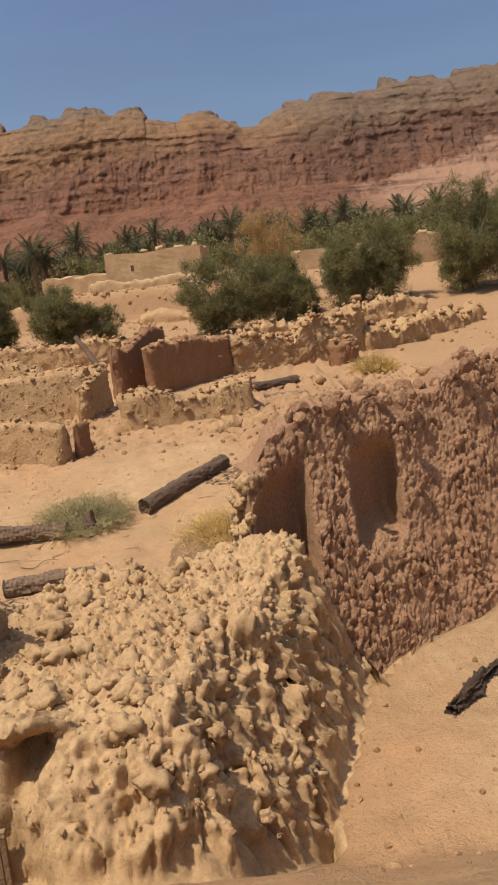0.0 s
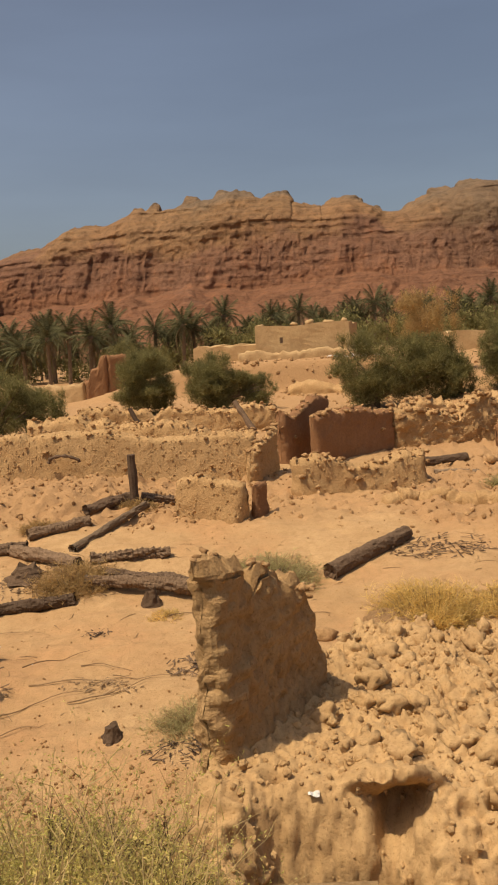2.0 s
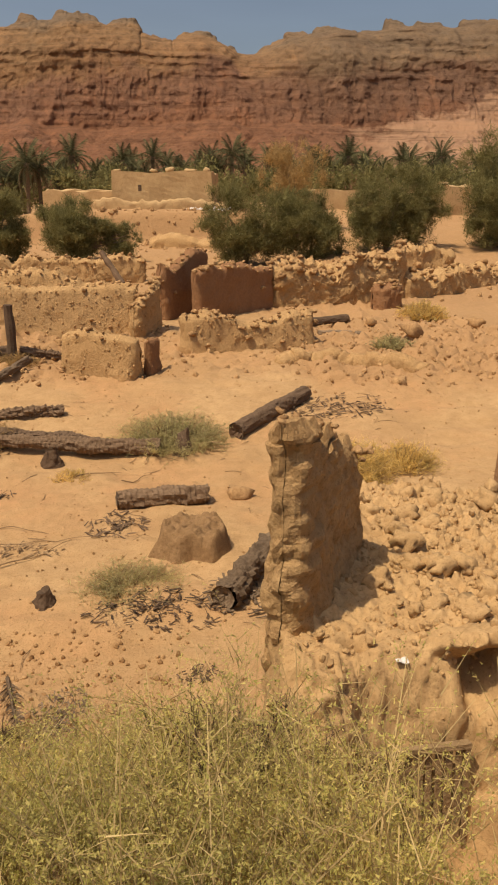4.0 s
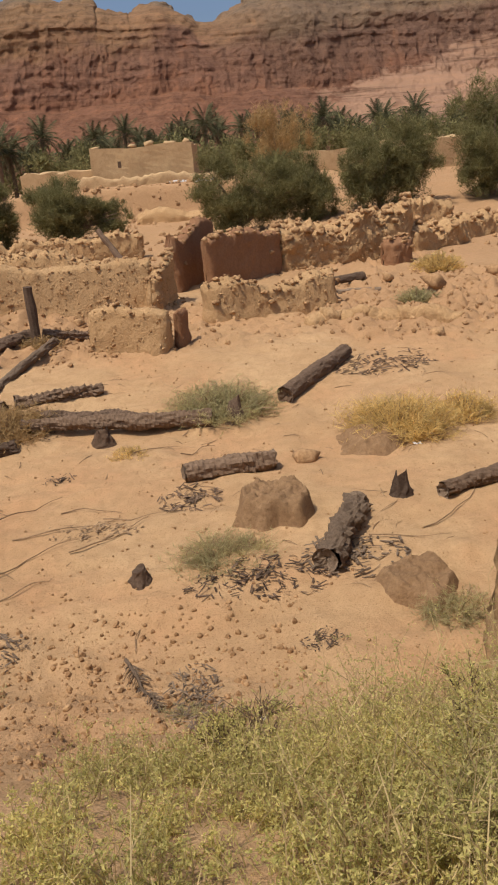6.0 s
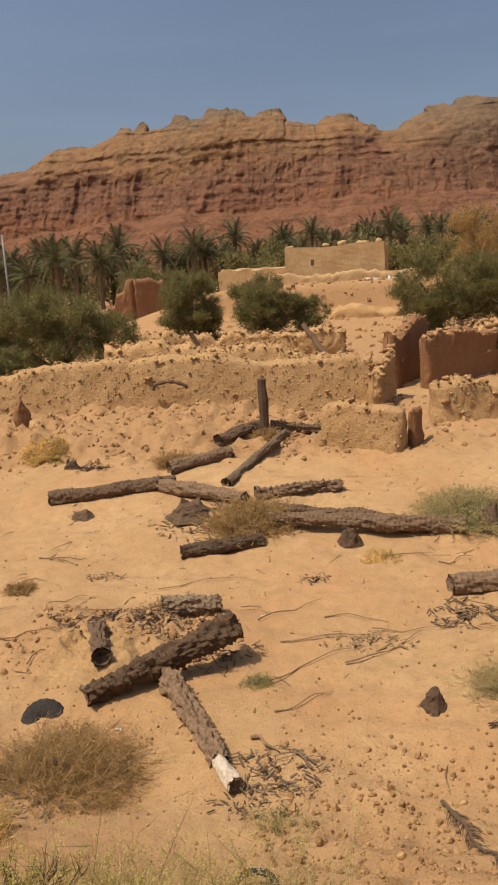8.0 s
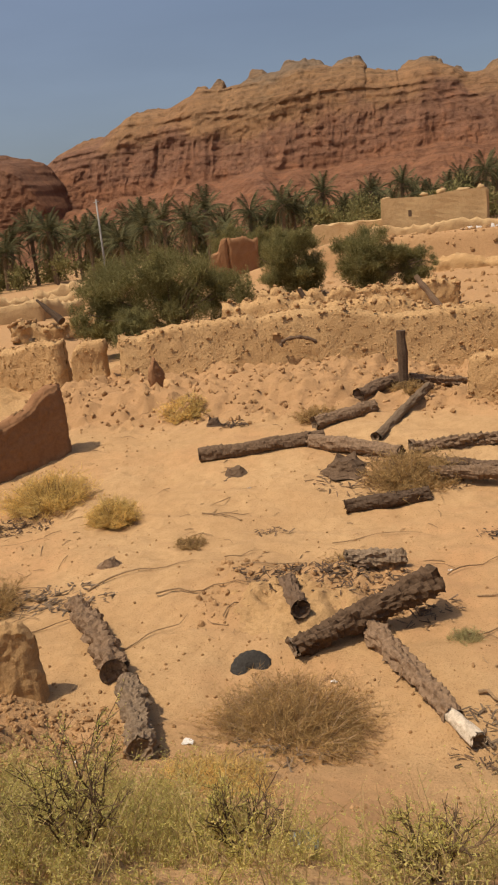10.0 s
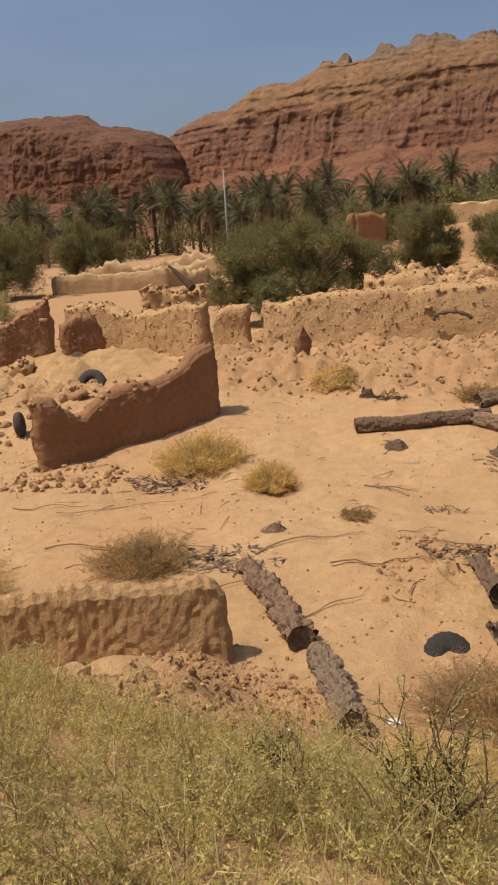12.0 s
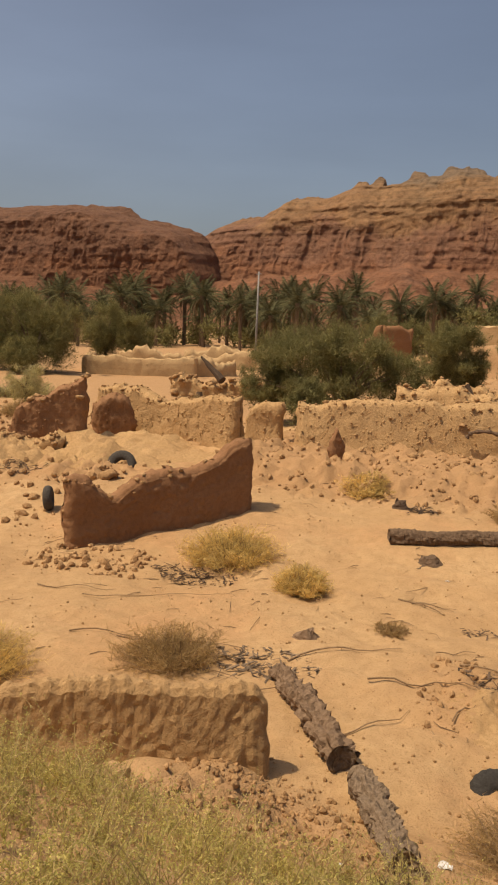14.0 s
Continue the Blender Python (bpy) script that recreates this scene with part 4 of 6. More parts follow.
def palm_log(a, b, r0, r1, label, bark=BARK, scale=0.035, seed=0, heart=CHAR, lift0=0.0, lift1=0.0, bare=0.0, group="fallen palm logs", rows=0.085):
    """A fallen palm log lying from a to b (x, y); lift raises an end over the ground."""
    if heart is CHAR and bark is not CHAR:
        heart = GREYWOOD
    A = (a[0], a[1], ground_at(*a) + r0 * 0.75 + lift0)
    B = (b[0], b[1], ground_at(*b) + r1 * 0.75 + lift1)
    m, length = frame_between(A, B)
    ob = thing("palm_log", 0, 0, 0, label, "log", group)
    ob.matrix_world = m
    full = length - bare
    r0, r1 = r0 * 0.9, r1 * 0.9
    V, Fs = log_mesh(full, r0, r1, scale, seed, rows=rows)
    part("bark", mesh_of("bark", V, Fs), bark, ob)
    if bare:
        V2, F2 = log_mesh(bare + 0.1, r1 * 0.82, r1 * 0.80, 0.003, seed + 1)
        part("bare_wood", mesh_of("bare_wood", V2 + np.array([full - 0.1, 0, 0]), F2, True), PALEWOOD, ob, "pale stripped wood")
    e1 = part("end_face", disc_mesh("end_face", r1 * (0.82 if bare else 1.05), 0.05, seed), heart, ob, "dark hollow end")
    e1.location = (length - 0.01, 0, 0)
    e0 = part("end_face", disc_mesh("end_face", r0 * 1.02, 0.08, seed + 3), heart, ob)
    e0.location, e0.rotation_euler = (0.01, 0, 0), (0, 0, math.pi)
    return ob


# the crossed logs
palm_log((-7.5, 8.15), (-5.85, 9.2), 0.14, 0.20, "rough brown palm log propped across another", BARK, 0.045, 1, CHAR, 0.02, 0.30)
palm_log((-6.72, 8.75), (-5.62, 6.62), 0.15, 0.115, "scaly palm log with a pale stripped sawn end", BARK, 0.035, 2, CHAR, -0.02, 0.0, 0.42)
palm_log((-7.45, 8.75), (-7.72, 9.6), 0.13, 0.10, "charred hollow palm log lying in bark litter", CHAR, 0.03, 3, CHAR, 0.12, 0.0)
palm_log((-7.0, 10.3), (-6.2, 10.5), 0.12, 0.13, "short broken palm log in bark litter", GREYWOOD, 0.03, 4)
# the log pair by the low wall
palm_log((-10.65, 9.4), (-9.42, 7.55), 0.14, 0.165, "thick shaggy palm log with a hollow end", BARK, 0.05, 5, CHAR, -0.04, 0.0)
palm_log((-9.20, 7.4), (-8.58, 6.0), 0.14, 0.13, "grey scaly palm log running down to the grass", GREYWOOD, 0.04, 6, CHAR)
# the long row of logs
palm_log((-10.25, 15.1), (-7.75, 15.8), 0.17, 0.16, "long dark palm log lying across the yard", BARK, 0.02, 7, CHAR)
palm_log((-8.0, 15.6), (-6.2, 14.7), 0.17, 0.15, "dark palm log partly buried in litter", BARK, 0.02, 8, CHAR)
palm_log((-7.15, 12.75), (-5.75, 13.1), 0.14, 0.13, "short charred palm log on the sand", CHAR, 0.02, 9, CHAR)
palm_log((-5.7, 13.75), (-2.25, 13.35), 0.13, 0.17, "long palm log with a hollowed upper side", BARK, 0.025, 10, CHAR, 0.06, 0.0)
palm_log((-5.4, 14.2), (-2.9, 13.65), 0.12, 0.12, "slim dark palm log beside a longer one", CHAR, 0.025, 11)
palm_log((-6.0, 15.0), (-4.3, 15.4), 0.14, 0.12, "ringed palm log with ridged leaf scars", BARK, 0.05, 12, CHAR, rows=0.12)
palm_log((-6.7, 15.8), (-5.45, 18.3), 0.11, 0.10, "slim straight palm log leaning on a heap", GREYWOOD, 0.012, 13, CHAR, 0.0, 0.25)
palm_log((-8.0, 16.5), (-6.7, 17.35), 0.17, 0.15, "palm log lying below a rubble bank", BARK, 0.02, 14)
palm_log((-7.1, 18.3), (-6.1, 19.6), 0.17, 0.16, "dark palm log at the foot of a post", CHAR, 0.02, 15, CHAR, 0.05, 0.15)
palm_log((-5.9, 19.5), (-4.5, 19.8), 0.13, 0.11, "charred palm log beside a standing post", CHAR, 0.03, 16, CHAR, 0.15, 0.0)
# right side of the yard
palm_log((-0.75, 13.95), (0.95, 16.0), 0.19, 0.17, "thick brown palm log with a burnt far end", CHAR, 0.015, 17)
palm_log((-2.9, 11.0), (-1.45, 11.2), 0.17, 0.18, "short thick brown palm log with peeled bark", BARK, 0.025, 18, CHAR)
palm_log((-1.42, 7.75), (-0.62, 9.25), 0.17, 0.17, "scaly palm log with a hollow round end", GREYWOOD, 0.045, 19, CHAR)
palm_log((1.3, 24.4), (3.9, 24.8), 0.16, 0.15, "dark palm beam lying behind a low wall", CHAR, 0.01, 20)
palm_log((2.6, 23.3), (3.9, 23.0), 0.08, 0.08, "slim weathered beam on the sand", GREYWOOD, 0.006, 21)
palm_log((0.62, 9.3), (2.6, 10.1), 0.13, 0.12, "brown palm log behind the ruined pit", BARK, 0.02, 22)


def pole_thing(name, a, b, r0, r1, mat, label, category, group="", seed=0, around=9):
    m, length = frame_between(a, b)
    ob = new(name)
    ob.matrix_world = m
    tagged(ob, label, category, group)
    n = max(6, int(length / 0.15))
    s = np.linspace(0, length, n)
    pts = [(q, 0.02 * float(vnoise(q * 2, seed, 0, 5)), 0.02 * float(vnoise(q * 2, seed + 9, 0, 6))) for q in s]
    rad = [(r0 + (r1 - r0) * q / length) * (1 + 0.12 * float(vnoise(q * 5, seed, 0, 8))) for q in s]
    V, Fs = tube(pts, rad, around)
    part("shaft", mesh_of("shaft", V, Fs), mat, ob)
    return ob


g = ground_at(-6.06, 19.3)
pole_thing("wooden_post", (-6.06, 19.3, g - 0.2), (-6.04, 19.28, g + 1.42), 0.14, 0.11, CHAR, "dark upright palm-wood post among fallen logs", "post", seed=3)
pole_thing("leaning_beam", (-4.2, 35.5, 0.12), (-5.2, 36.4, 1.5), 0.15, 0.13, CHAR, "dark beam leaning over a broken wall", "beam", "leaning beams", 5)
pole_thing("leaning_beam", (-9.7, 36.1, 0.05), (-10.5, 36.5, 1.4), 0.14, 0.12, CHAR, "dark beam leaning against a mud wall", "beam", "leaning beams", 6)
pole_thing("curved_branch", (-22.2, 36.0, 1.0), (-23.6, 36.6, 2.1), 0.22, 0.06, CHAR, "dark pointed branch standing on stones", "branch", seed=7)
palm_log((2.35, 4.11), (3.05, 4.82), 0.045, 0.04, "thin knobbly dark palm rib on the pit floor", CHAR, 0.035, 31, rows=0.06, group="")
# Dark arched tube and stones stand in for a shaded hollow in wall_long.
arch = thing("bent_lintel", -8.9, 21.9, 0.95, "dark arched stand-in for a shaded hollow in a wall", "branch")
V, Fs = tube([(0.5 * math.cos(a) + 0.03 * math.sin(5 * a), -0.08 * math.sin(a), 0.24 * math.sin(a)) for a in np.linspace(0.1, 3.0, 12)], [0.05 + 0.02 * math.sin(3 * q) for q in range(12)], 8)
part("wood", mesh_of("wood", V, Fs), CHAR, arch)
for q in range(5):
    place_rock(arch, STONES[q], -9.2 + 0.15 * q, 21.85, 0.95 + 0.05 * (q % 2), 0.07, name="stone")
lp = thing("utility_pole", -33.2, 72.0, ground_at(-33.2, 72.0), "tall slim pale steel utility pole", "utility pole")
V, Fs = tube([(0, 0, -0.3), (0.05, 0, 4), (0.1, 0, 8.8)], [0.13, 0.10, 0.075], 12)
part("shaft", mesh_of("shaft", V, Fs, True), STEEL, lp)
V, Fs = tube([(-0.15, 0, 8.55), (0.35, 0, 8.6)], [0.04, 0.04], 8)
part("cross_arm", mesh_of("cross_arm", V, Fs), STEEL, lp)


# stumps and conical earth humps
def stump(x, y, r, h, label, mat=CHAR, fork=False, seed=0):
    """Stub of a palm trunk, flared at its foot."""
    r, h = r * 0.8, h * 0.72
    ob = thing("palm_stump", x, y, ground_at(x, y) - 0.05, label, "stump", "palm stumps")
    n, around = 14, 22
    z = np.linspace(0, 1, n)
    th = np.linspace(0, 2 * math.pi, around, endpoint=False)
    Z_, T_ = np.meshgrid(z, th, indexing="ij")
    rad = r * (1.5 - 0.9 * Z_ ** 0.6) * (1 + 0.2 * fbm(np.cos(T_) * 2, np.sin(T_) * 2, Z_ * 3, 3, seed))
    top = h * Z_ * (1 + (0.45 * np.cos(2 * T_) if fork else 0.35 * vnoise(T_ * 1.5, 0 * T_, 0, seed)) * Z_)
    me = mesh_of("wood", np.stack([rad * np.cos(T_), rad * np.sin(T_), top], -1).reshape(-1, 3), grid_faces(n, around, True).tolist() + [[(n - 1) * around + k for k in range(around)]])
    part("wood", me, mat, ob)
    return ob


stump(-1.8, 13.4, 0.2, 0.55, "dark pointed palm stump in sand", CHAR, seed=1)
stump(0.1, 9.55, 0.17, 0.42, "dark forked palm stump in sand", CHAR, True, 2)
stump(-4.25, 13.2, 0.24, 0.42, "conical brown palm stump beside a log", BARK, seed=3)
stump(0.35, 12.05, 0.13, 0.4, "small pale stump on a low hump", CLOD, seed=4)
stump(-3.6, 8.05, 0.15, 0.28, "charred black palm stump on the sand", CHAR, seed=5)
stump(-7.2, 14.3, 0.4, 0.4, "wide shaggy palm stump among logs", BARK, seed=6)
stump(-9.4, 14.5, 0.26, 0.2, "low brown palm stump in the sand", BARK, seed=7)
stump(-10.7, 10.8, 0.22, 0.22, "low fibrous palm stump", BARK, seed=8)
stump(-10.35, 17.0, 0.2, 0.3, "small charred palm stump", CHAR, seed=9)


def hump(x, y, r, h, label, mat, seed, rim=0.75, sunk=0.0):
    u = np.linspace(-1.5, 1.5, 56)
    U, W = np.meshgrid(u, u)
    q = np.hypot(U, W) * (1 + 0.15 * fbm(U * 1.5, W * 1.5, 0, 2, seed + 4))
    z0 = h * (1 - ss((q - 1.3 + rim) / rim)) - sunk * np.exp(-(((U - 0.1) / 0.3) ** 2 + ((W + 0.1) / 0.2) ** 2) ** 2)
    z = z0 + (0.10 * h * (clumps(U, W, z0 * 2, 0.16, seed) - 0.4) + 0.18 * h * fbm(U * 3, W * 3, 0, 4, seed)) * (1 - ss((q - 1.0) / 0.4)) - 0.04
    P = np.stack([x + U * r, y + W * r, land(x + U * r, y + W * r) + z], -1)
    return tagged(part("earth_mound", mesh_of("earth_mound", P.reshape(-1, 3), grid_faces(56, 56), True), mat), label, "mound")


hump(-1.75, 9.5, 0.46, 0.36, "brown barrel-shaped earth mound with a hollow top", SCREE, 1, 0.3, 0.2)
hump(0.35, 11.8, 0.55, 0.25, "low brown earth mound round a stump", SCREE, 2)
hump(-0.45, 7.2, 0.38, 0.20, "round brown earth mound on the sand", SCREE, 3, 0.35)
hump(-7.6, 9.2, 0.75, 0.10, "heap of red soil and bark under logs", ADOBE, 4)


hump(-19.4, 20.6, 2.6, 0.42, "slumped earth fill inside a ruined room", ADOBE, 5, 1.1)
hump(-22.5, 17.6, 1.8, 0.35, "low heap of rubble before a ruined wall", ADOBE, 6)
joined_rocks("room_rubble", scatter(2000, -33.0, -17.0, 12.5, 29.0, 0.02, 0.17), CLOD, "scattered clods in a ruined room")

# ash and bark litter
def litter(x, y, rx, ry, n, label, mats, size=0.07, name="bark_litter"):
    """Flakes of bark lying flat, thickest at the middle."""
    V, Fs, k = [], [], 0
    for i in range(int(n * 1.3)):
        a, q = rng.uniform(0, 6.28), rng.random() ** 0.7
        px, py = x + rx * q * math.cos(a), y + ry * q * math.sin(a)
        l, w = size * 0.6 * rng.uniform(0.3, 2.0) ** 1.3, size * 0.5 * rng.uniform(0.12, 0.5)
        c = np.array([(-l, -w, 0), (l, -w * 0.6, 0), (l * 0.9, w, 0), (-l * 0.8, w, 0), (-l, -w, w * 0.5), (l, -w * 0.6, w * 0.4), (l * 0.9, w, w * 0.6), (-l * 0.8, w, w * 0.5)]) / 2
        V.append(c @ turn(rng.uniform(-0.35, 0.35), rng.uniform(-0.35, 0.35), rng.uniform(0, 6.28)).T + (px, py, ground_at(px, py) + rng.uniform(0.0, 0.06)))
        Fs.append(np.array([(0, 1, 2, 3), (4, 7, 6, 5), (0, 4, 5, 1), (1, 5, 6, 2), (2, 6, 7, 3), (3, 7, 4, 0)]) + k)
        k += 8
    return tagged(part(name, mesh_of(name, np.concatenate(V), np.concatenate(Fs)), mats), label, "bark litter", kind="stuff")


for x, y, rx, ry, n, mt, sz in [(-5.3, 6.9, 0.55, 0.4, 110, GREYWOOD, 0.12), (-2.9, 10.3, 0.5, 0.45, 110, BARK, 0.13), (-2.2, 7.7, 0.9, 0.4, 170, CHAR, 0.12), (-1.0, 8.0, 0.7, 0.5, 130, GREYWOOD, 0.14), (-7.2, 9.9, 1.3, 0.6, 260, CHAR, 0.14),
                                (-6.4, 14.0, 1.6, 0.9, 260, BARK, 0.16), (-1.75, 6.4, 0.25, 0.2, 50, CHAR, 0.08), (-8.3, 12.0, 0.35, 0.2, 30, BARK, 0.12), (-13.3, 12.6, 0.9, 0.4, 160, CHAR, 0.14), (-11.3, 9.7, 1.2, 0.5, 140, GREYWOOD, 0.16),
                                (1.6, 15.4, 1.2, 0.7, 150, BARK, 0.18), (-7.4, 6.4, 0.5, 0.35, 60, GREYWOOD, 0.1), (-5.4, 6.5, 0.5, 0.3, 60, CHAR, 0.08), (-9.9, 16.9, 0.4, 0.3, 40, CHAR, 0.2), (-6.0, 9.2, 0.5, 0.4, 70, BARK, 0.12), (-20.8, 17.3, 1.5, 0.7, 120, CHAR, 0.2),
                                (-4.2, 9.6, 0.7, 0.3, 60, TWIG, 0.12), (-4.9, 11.6, 0.3, 0.2, 25, CHAR, 0.14), (-3.1, 5.6, 0.25, 0.8, 150, GREYWOOD, 0.09)]:
    litter(x, y, rx, ry, n, "charred bark flakes and ash on sand" if mt is CHAR else "grey-brown palm bark flakes strewn on sand", mt, sz)


# dry fronds and sticks lying about
def stick(x, y, length, ang, label="dry brown stick lying on the sand", r=0.013, seed=0, name="dry_stick", mat=TWIG, group="dry sticks"):
    pts, rad = [], []
    for i in range(9):
        q = i / 8
        bend = 0.10 * length * math.sin(q * 3.1 + seed) + 0.03 * math.sin(q * 9 + seed)
        px = x + math.cos(ang) * length * (q - 0.5) - math.sin(ang) * bend
        py = y + math.sin(ang) * length * (q - 0.5) + math.cos(ang) * bend
        pts.append((px, py, ground_at(px, py) + r + 0.04 * abs(math.sin(q * 4 + seed))))
        rad.append(r * (1.2 - 0.8 * q))
    V, Fs = tube(pts, rad, 6)
    ob = thing(name, x, y, ground_at(x, y), label, "stick", group)
    p = part("stem", mesh_of("stem", V, Fs), mat, ob)
    p.matrix_parent_inverse = Matrix.Translation(ob.location).inverted()
    return ob


k = 0
for x, y, l, a, r in [(-10.0, 10.3, 1.6, 0.5, .02), (-8.9, 9.6, 1.3, 0.2, .016), (-9.4, 8.6, 1.2, 1.0, .016), (-4.6, 9.8, 1.5, 0.3, .014), (-4.0, 9.4, 1.3, 0.5, .014), (-4.9, 9.0, 1.2, 0.4, .012), (-4.3, 10.2, 0.9, -0.3, .012), (-5.2, 10.5, 1.1, 0.8, .014),
                      (-3.6, 9.9, 1.0, 0.2, .012), (-5.0, 8.2, 0.9, 0.9, .012), (-3.2, 5.9, 0.6, 1.1, .012), (-3.05, 5.8, 0.7, 1.2, .012), (-12.3, 9.9, 1.8, 0.1, .016), (-13.2, 9.8, 1.5, 0.3, .016), (-11.6, 9.3, 1.2, -0.2, .016), (-14.8, 11.2, 1.3, 0.5, .014),
                      (-16.0, 10.2, 1.5, 0.2, .014), (-13.5, 11.4, 2.2, 0.25, .012), (-9.3, 12.6, 0.8, -0.6, .02), (-9.1, 12.7, 0.7, 0.2, .016), (-8.2, 9.3, 0.9, 1.2, .014), (-2.6, 12.3, 0.7, 0.8, .014), (0.6, 9.0, 1.4, 0.7, .014), (-0.2, 8.3, 1.0, -0.5, .012), (-6.6, 11.6, 1.4, 0.1, .01), (-5.4, 7.3, 0.35, -0.7, .03),
                      (-3.3, 12.4, 0.9, 0.6, .012), (-10.9, 8.9, 1.2, 0.9, .014), (-7.9, 10.6, 1.3, 0.4, .014), (-6.9, 10.9, 0.9, -0.3, .012), (1.9, 15.3, 1.5, 0.2, .016), (1.4, 14.9, 1.3, -0.1, .014), (-15.6, 8.9, 0.9, -0.2, .014), (-8.6, 11.0, 0.6, 0.9, .012)]:
    stick(x, y, l, a, r=r * 0.65, seed=k)
    k += 1


V, Fs, k = [], [], 0
for i in range(520):
    x, y = rng.uniform(-17, 3), 7 + 11 * rng.random()
    if float(vnoise(x * 0.6, y * 0.6, 0, 91)) < -0.15:
        continue
    l, a, r = rng.uniform(0.06, 0.45), rng.uniform(0, 6.28), rng.uniform(0.003, 0.008)
    e = (x + l * math.cos(a), y + l * math.sin(a))
    t = tube([(x, y, ground_at(x, y) + r), ((x + e[0]) / 2 + 0.1 * l * rng.normal(), (y + e[1]) / 2 + 0.1 * l * rng.normal(), ground_at(x, y) + 0.02), (e[0], e[1], ground_at(*e) + r)], [r, r, r * 0.5], 4)
    V += t[0]
    Fs += [[q + k for q in f] for f in t[1]]
    k = len(V)
tagged(part("twig_litter", mesh_of("twig_litter", V, Fs), TWIG), "thin dry twigs strewn over the sand", "twigs", kind="stuff")

# ---- small man-made things ----
def tyre(x, y, tilt, rz, R=0.33, r=0.11, label="worn black rubber tyre half buried in sand", lift=0.0):
    ob = thing("tyre", x, y, ground_at(x, y) + lift, label, "tyre", "old tyres")
    A, B = 40, 14
    a = np.linspace(0, 2 * math.pi, A, endpoint=False)
    b = np.linspace(0, 2 * math.pi, B, endpoint=False)
    A_, B_ = np.meshgrid(a, b, indexing="ij")
    tread = 0.008 * (np.cos(B_) > 0.6) * (np.floor(A_ / (2 * math.pi) * 40) % 2)
    prof = np.sign(np.cos(B_)) * np.abs(np.cos(B_)) ** 0.7
    rad = R - r + r * prof + tread
    P = np.stack([rad * np.cos(A_), rad * np.sin(A_), r * 0.95 * np.sin(B_)], -1)
    idx = grid_faces(A + 1, B, True) % (A * B)
    part("casing", mesh_of("casing", P.reshape(-1, 3), idx, True), RUBBER, ob)
    ob.rotation_euler = (tilt, 0, rz)
    return ob


tyre(-7.95, 8.0, 0.7, 0.25, 0.26, 0.13, lift=-0.08)
tyre(-17.75, 14.7, 1.5, 2.0, 0.28, 0.10, "black rubber tyre leaning upright by a wall", 0.25)
tyre(-18.05, 18.5, 1.15, 0.2, 0.40, 0.13, "large charred tyre half buried in rubble", -0.02)

tyre(-5.28, 4.87, 0.1, 0.0, 0.17, 0.022, "thin black rubber ring lying on sand", 0.03)

cr = thing("wooden_crate", -0.93, 2.42, 1.06, "weathered slatted wooden crate frame by the ruin", "crate")
cr.rotation_euler = (radians(-6), 0, radians(4))


def plank(name, x, y, z, sx, sy, sz, parent, mat=CRATE):
    bm = bmesh.new()
    bmesh.ops.create_cube(bm, size=1)
    for v in bm.verts:
        v.co = Vector((v.co.x * sx + rng.normal(0, 0.002), v.co.y * sy, v.co.z * sz + rng.normal(0, 0.003)))
    bmesh.ops.bevel(bm, geom=list(bm.edges), offset=0.003, segments=1, affect="EDGES")
    me = bpy.data.meshes.new(name)
    bm.to_mesh(me)
    bm.free()
    ob = part(name, me, mat, parent)
    ob.location = (x, y, z)
    return ob


for i in range(9):
    plank("slat", -0.05 + i * 0.052, 0.012 * (i % 2), 0.28, 0.034 + 0.01 * (i % 3 == 1), 0.014, 0.56, cr)
plank("top_rail", 0.16, 0.0, 0.575, 0.52, 0.045, 0.035, cr)
plank("bottom_rail", 0.16, 0.02, 0.05, 0.52, 0.035, 0.04, cr)
plank("corner_post", 0.405, 0.0, 0.28, 0.03, 0.04, 0.58, cr)


def scrap(x, y, z, s, label, mat=SCRAP, category="litter"):
    u = np.linspace(-1, 1, 8)
    U, W = np.meshgrid(u, u)
    zz = 0.35 * fbm(U * 1.5 + x, W * 1.5 + y, 0, 2, 5) + 0.2
    V = np.concatenate([np.stack([U, W * 0.7, zz], -1).reshape(-1, 3), np.stack([U, W * 0.7, zz - 0.06], -1).reshape(-1, 3)]) * s
    Fs = np.concatenate([grid_faces(8, 8), grid_faces(8, 8)[:, ::-1] + 64])
    ob = part("plastic_scrap", mesh_of("plastic_scrap", V + np.array([x, y, z]), Fs), mat)
    return tagged(ob, label, category, "plastic scraps")


scrap(-0.82, 2.72, 1.98, 0.03, "small white crumpled plastic scrap")
for x, y, s in [(0.95, 11.3, 0.11), (-8.3, 6.5, 0.10), (-7.0, 7.7, 0.06), (-9.0, 13.8, 0.06), (-5.6, 10.4, 0.05), (-2.6, 4.9, 0.07), (-3.5, 4.2, 0.06), (-8.9, 4.6, 0.04), (-6.5, 11.2, 0.05), (-11.5, 24.5, 0.05), (-9.0, 5.6, 0.04)]:
    scrap(x, y, ground_at(x, y), s * 0.6, "small white crumpled plastic scrap")
sl = scrap(-6.75, 3.75, ground_at(-6.75, 3.75) + 0.05, 0.08, "grey-blue plastic sheet stuck in dry grass", SHEET)


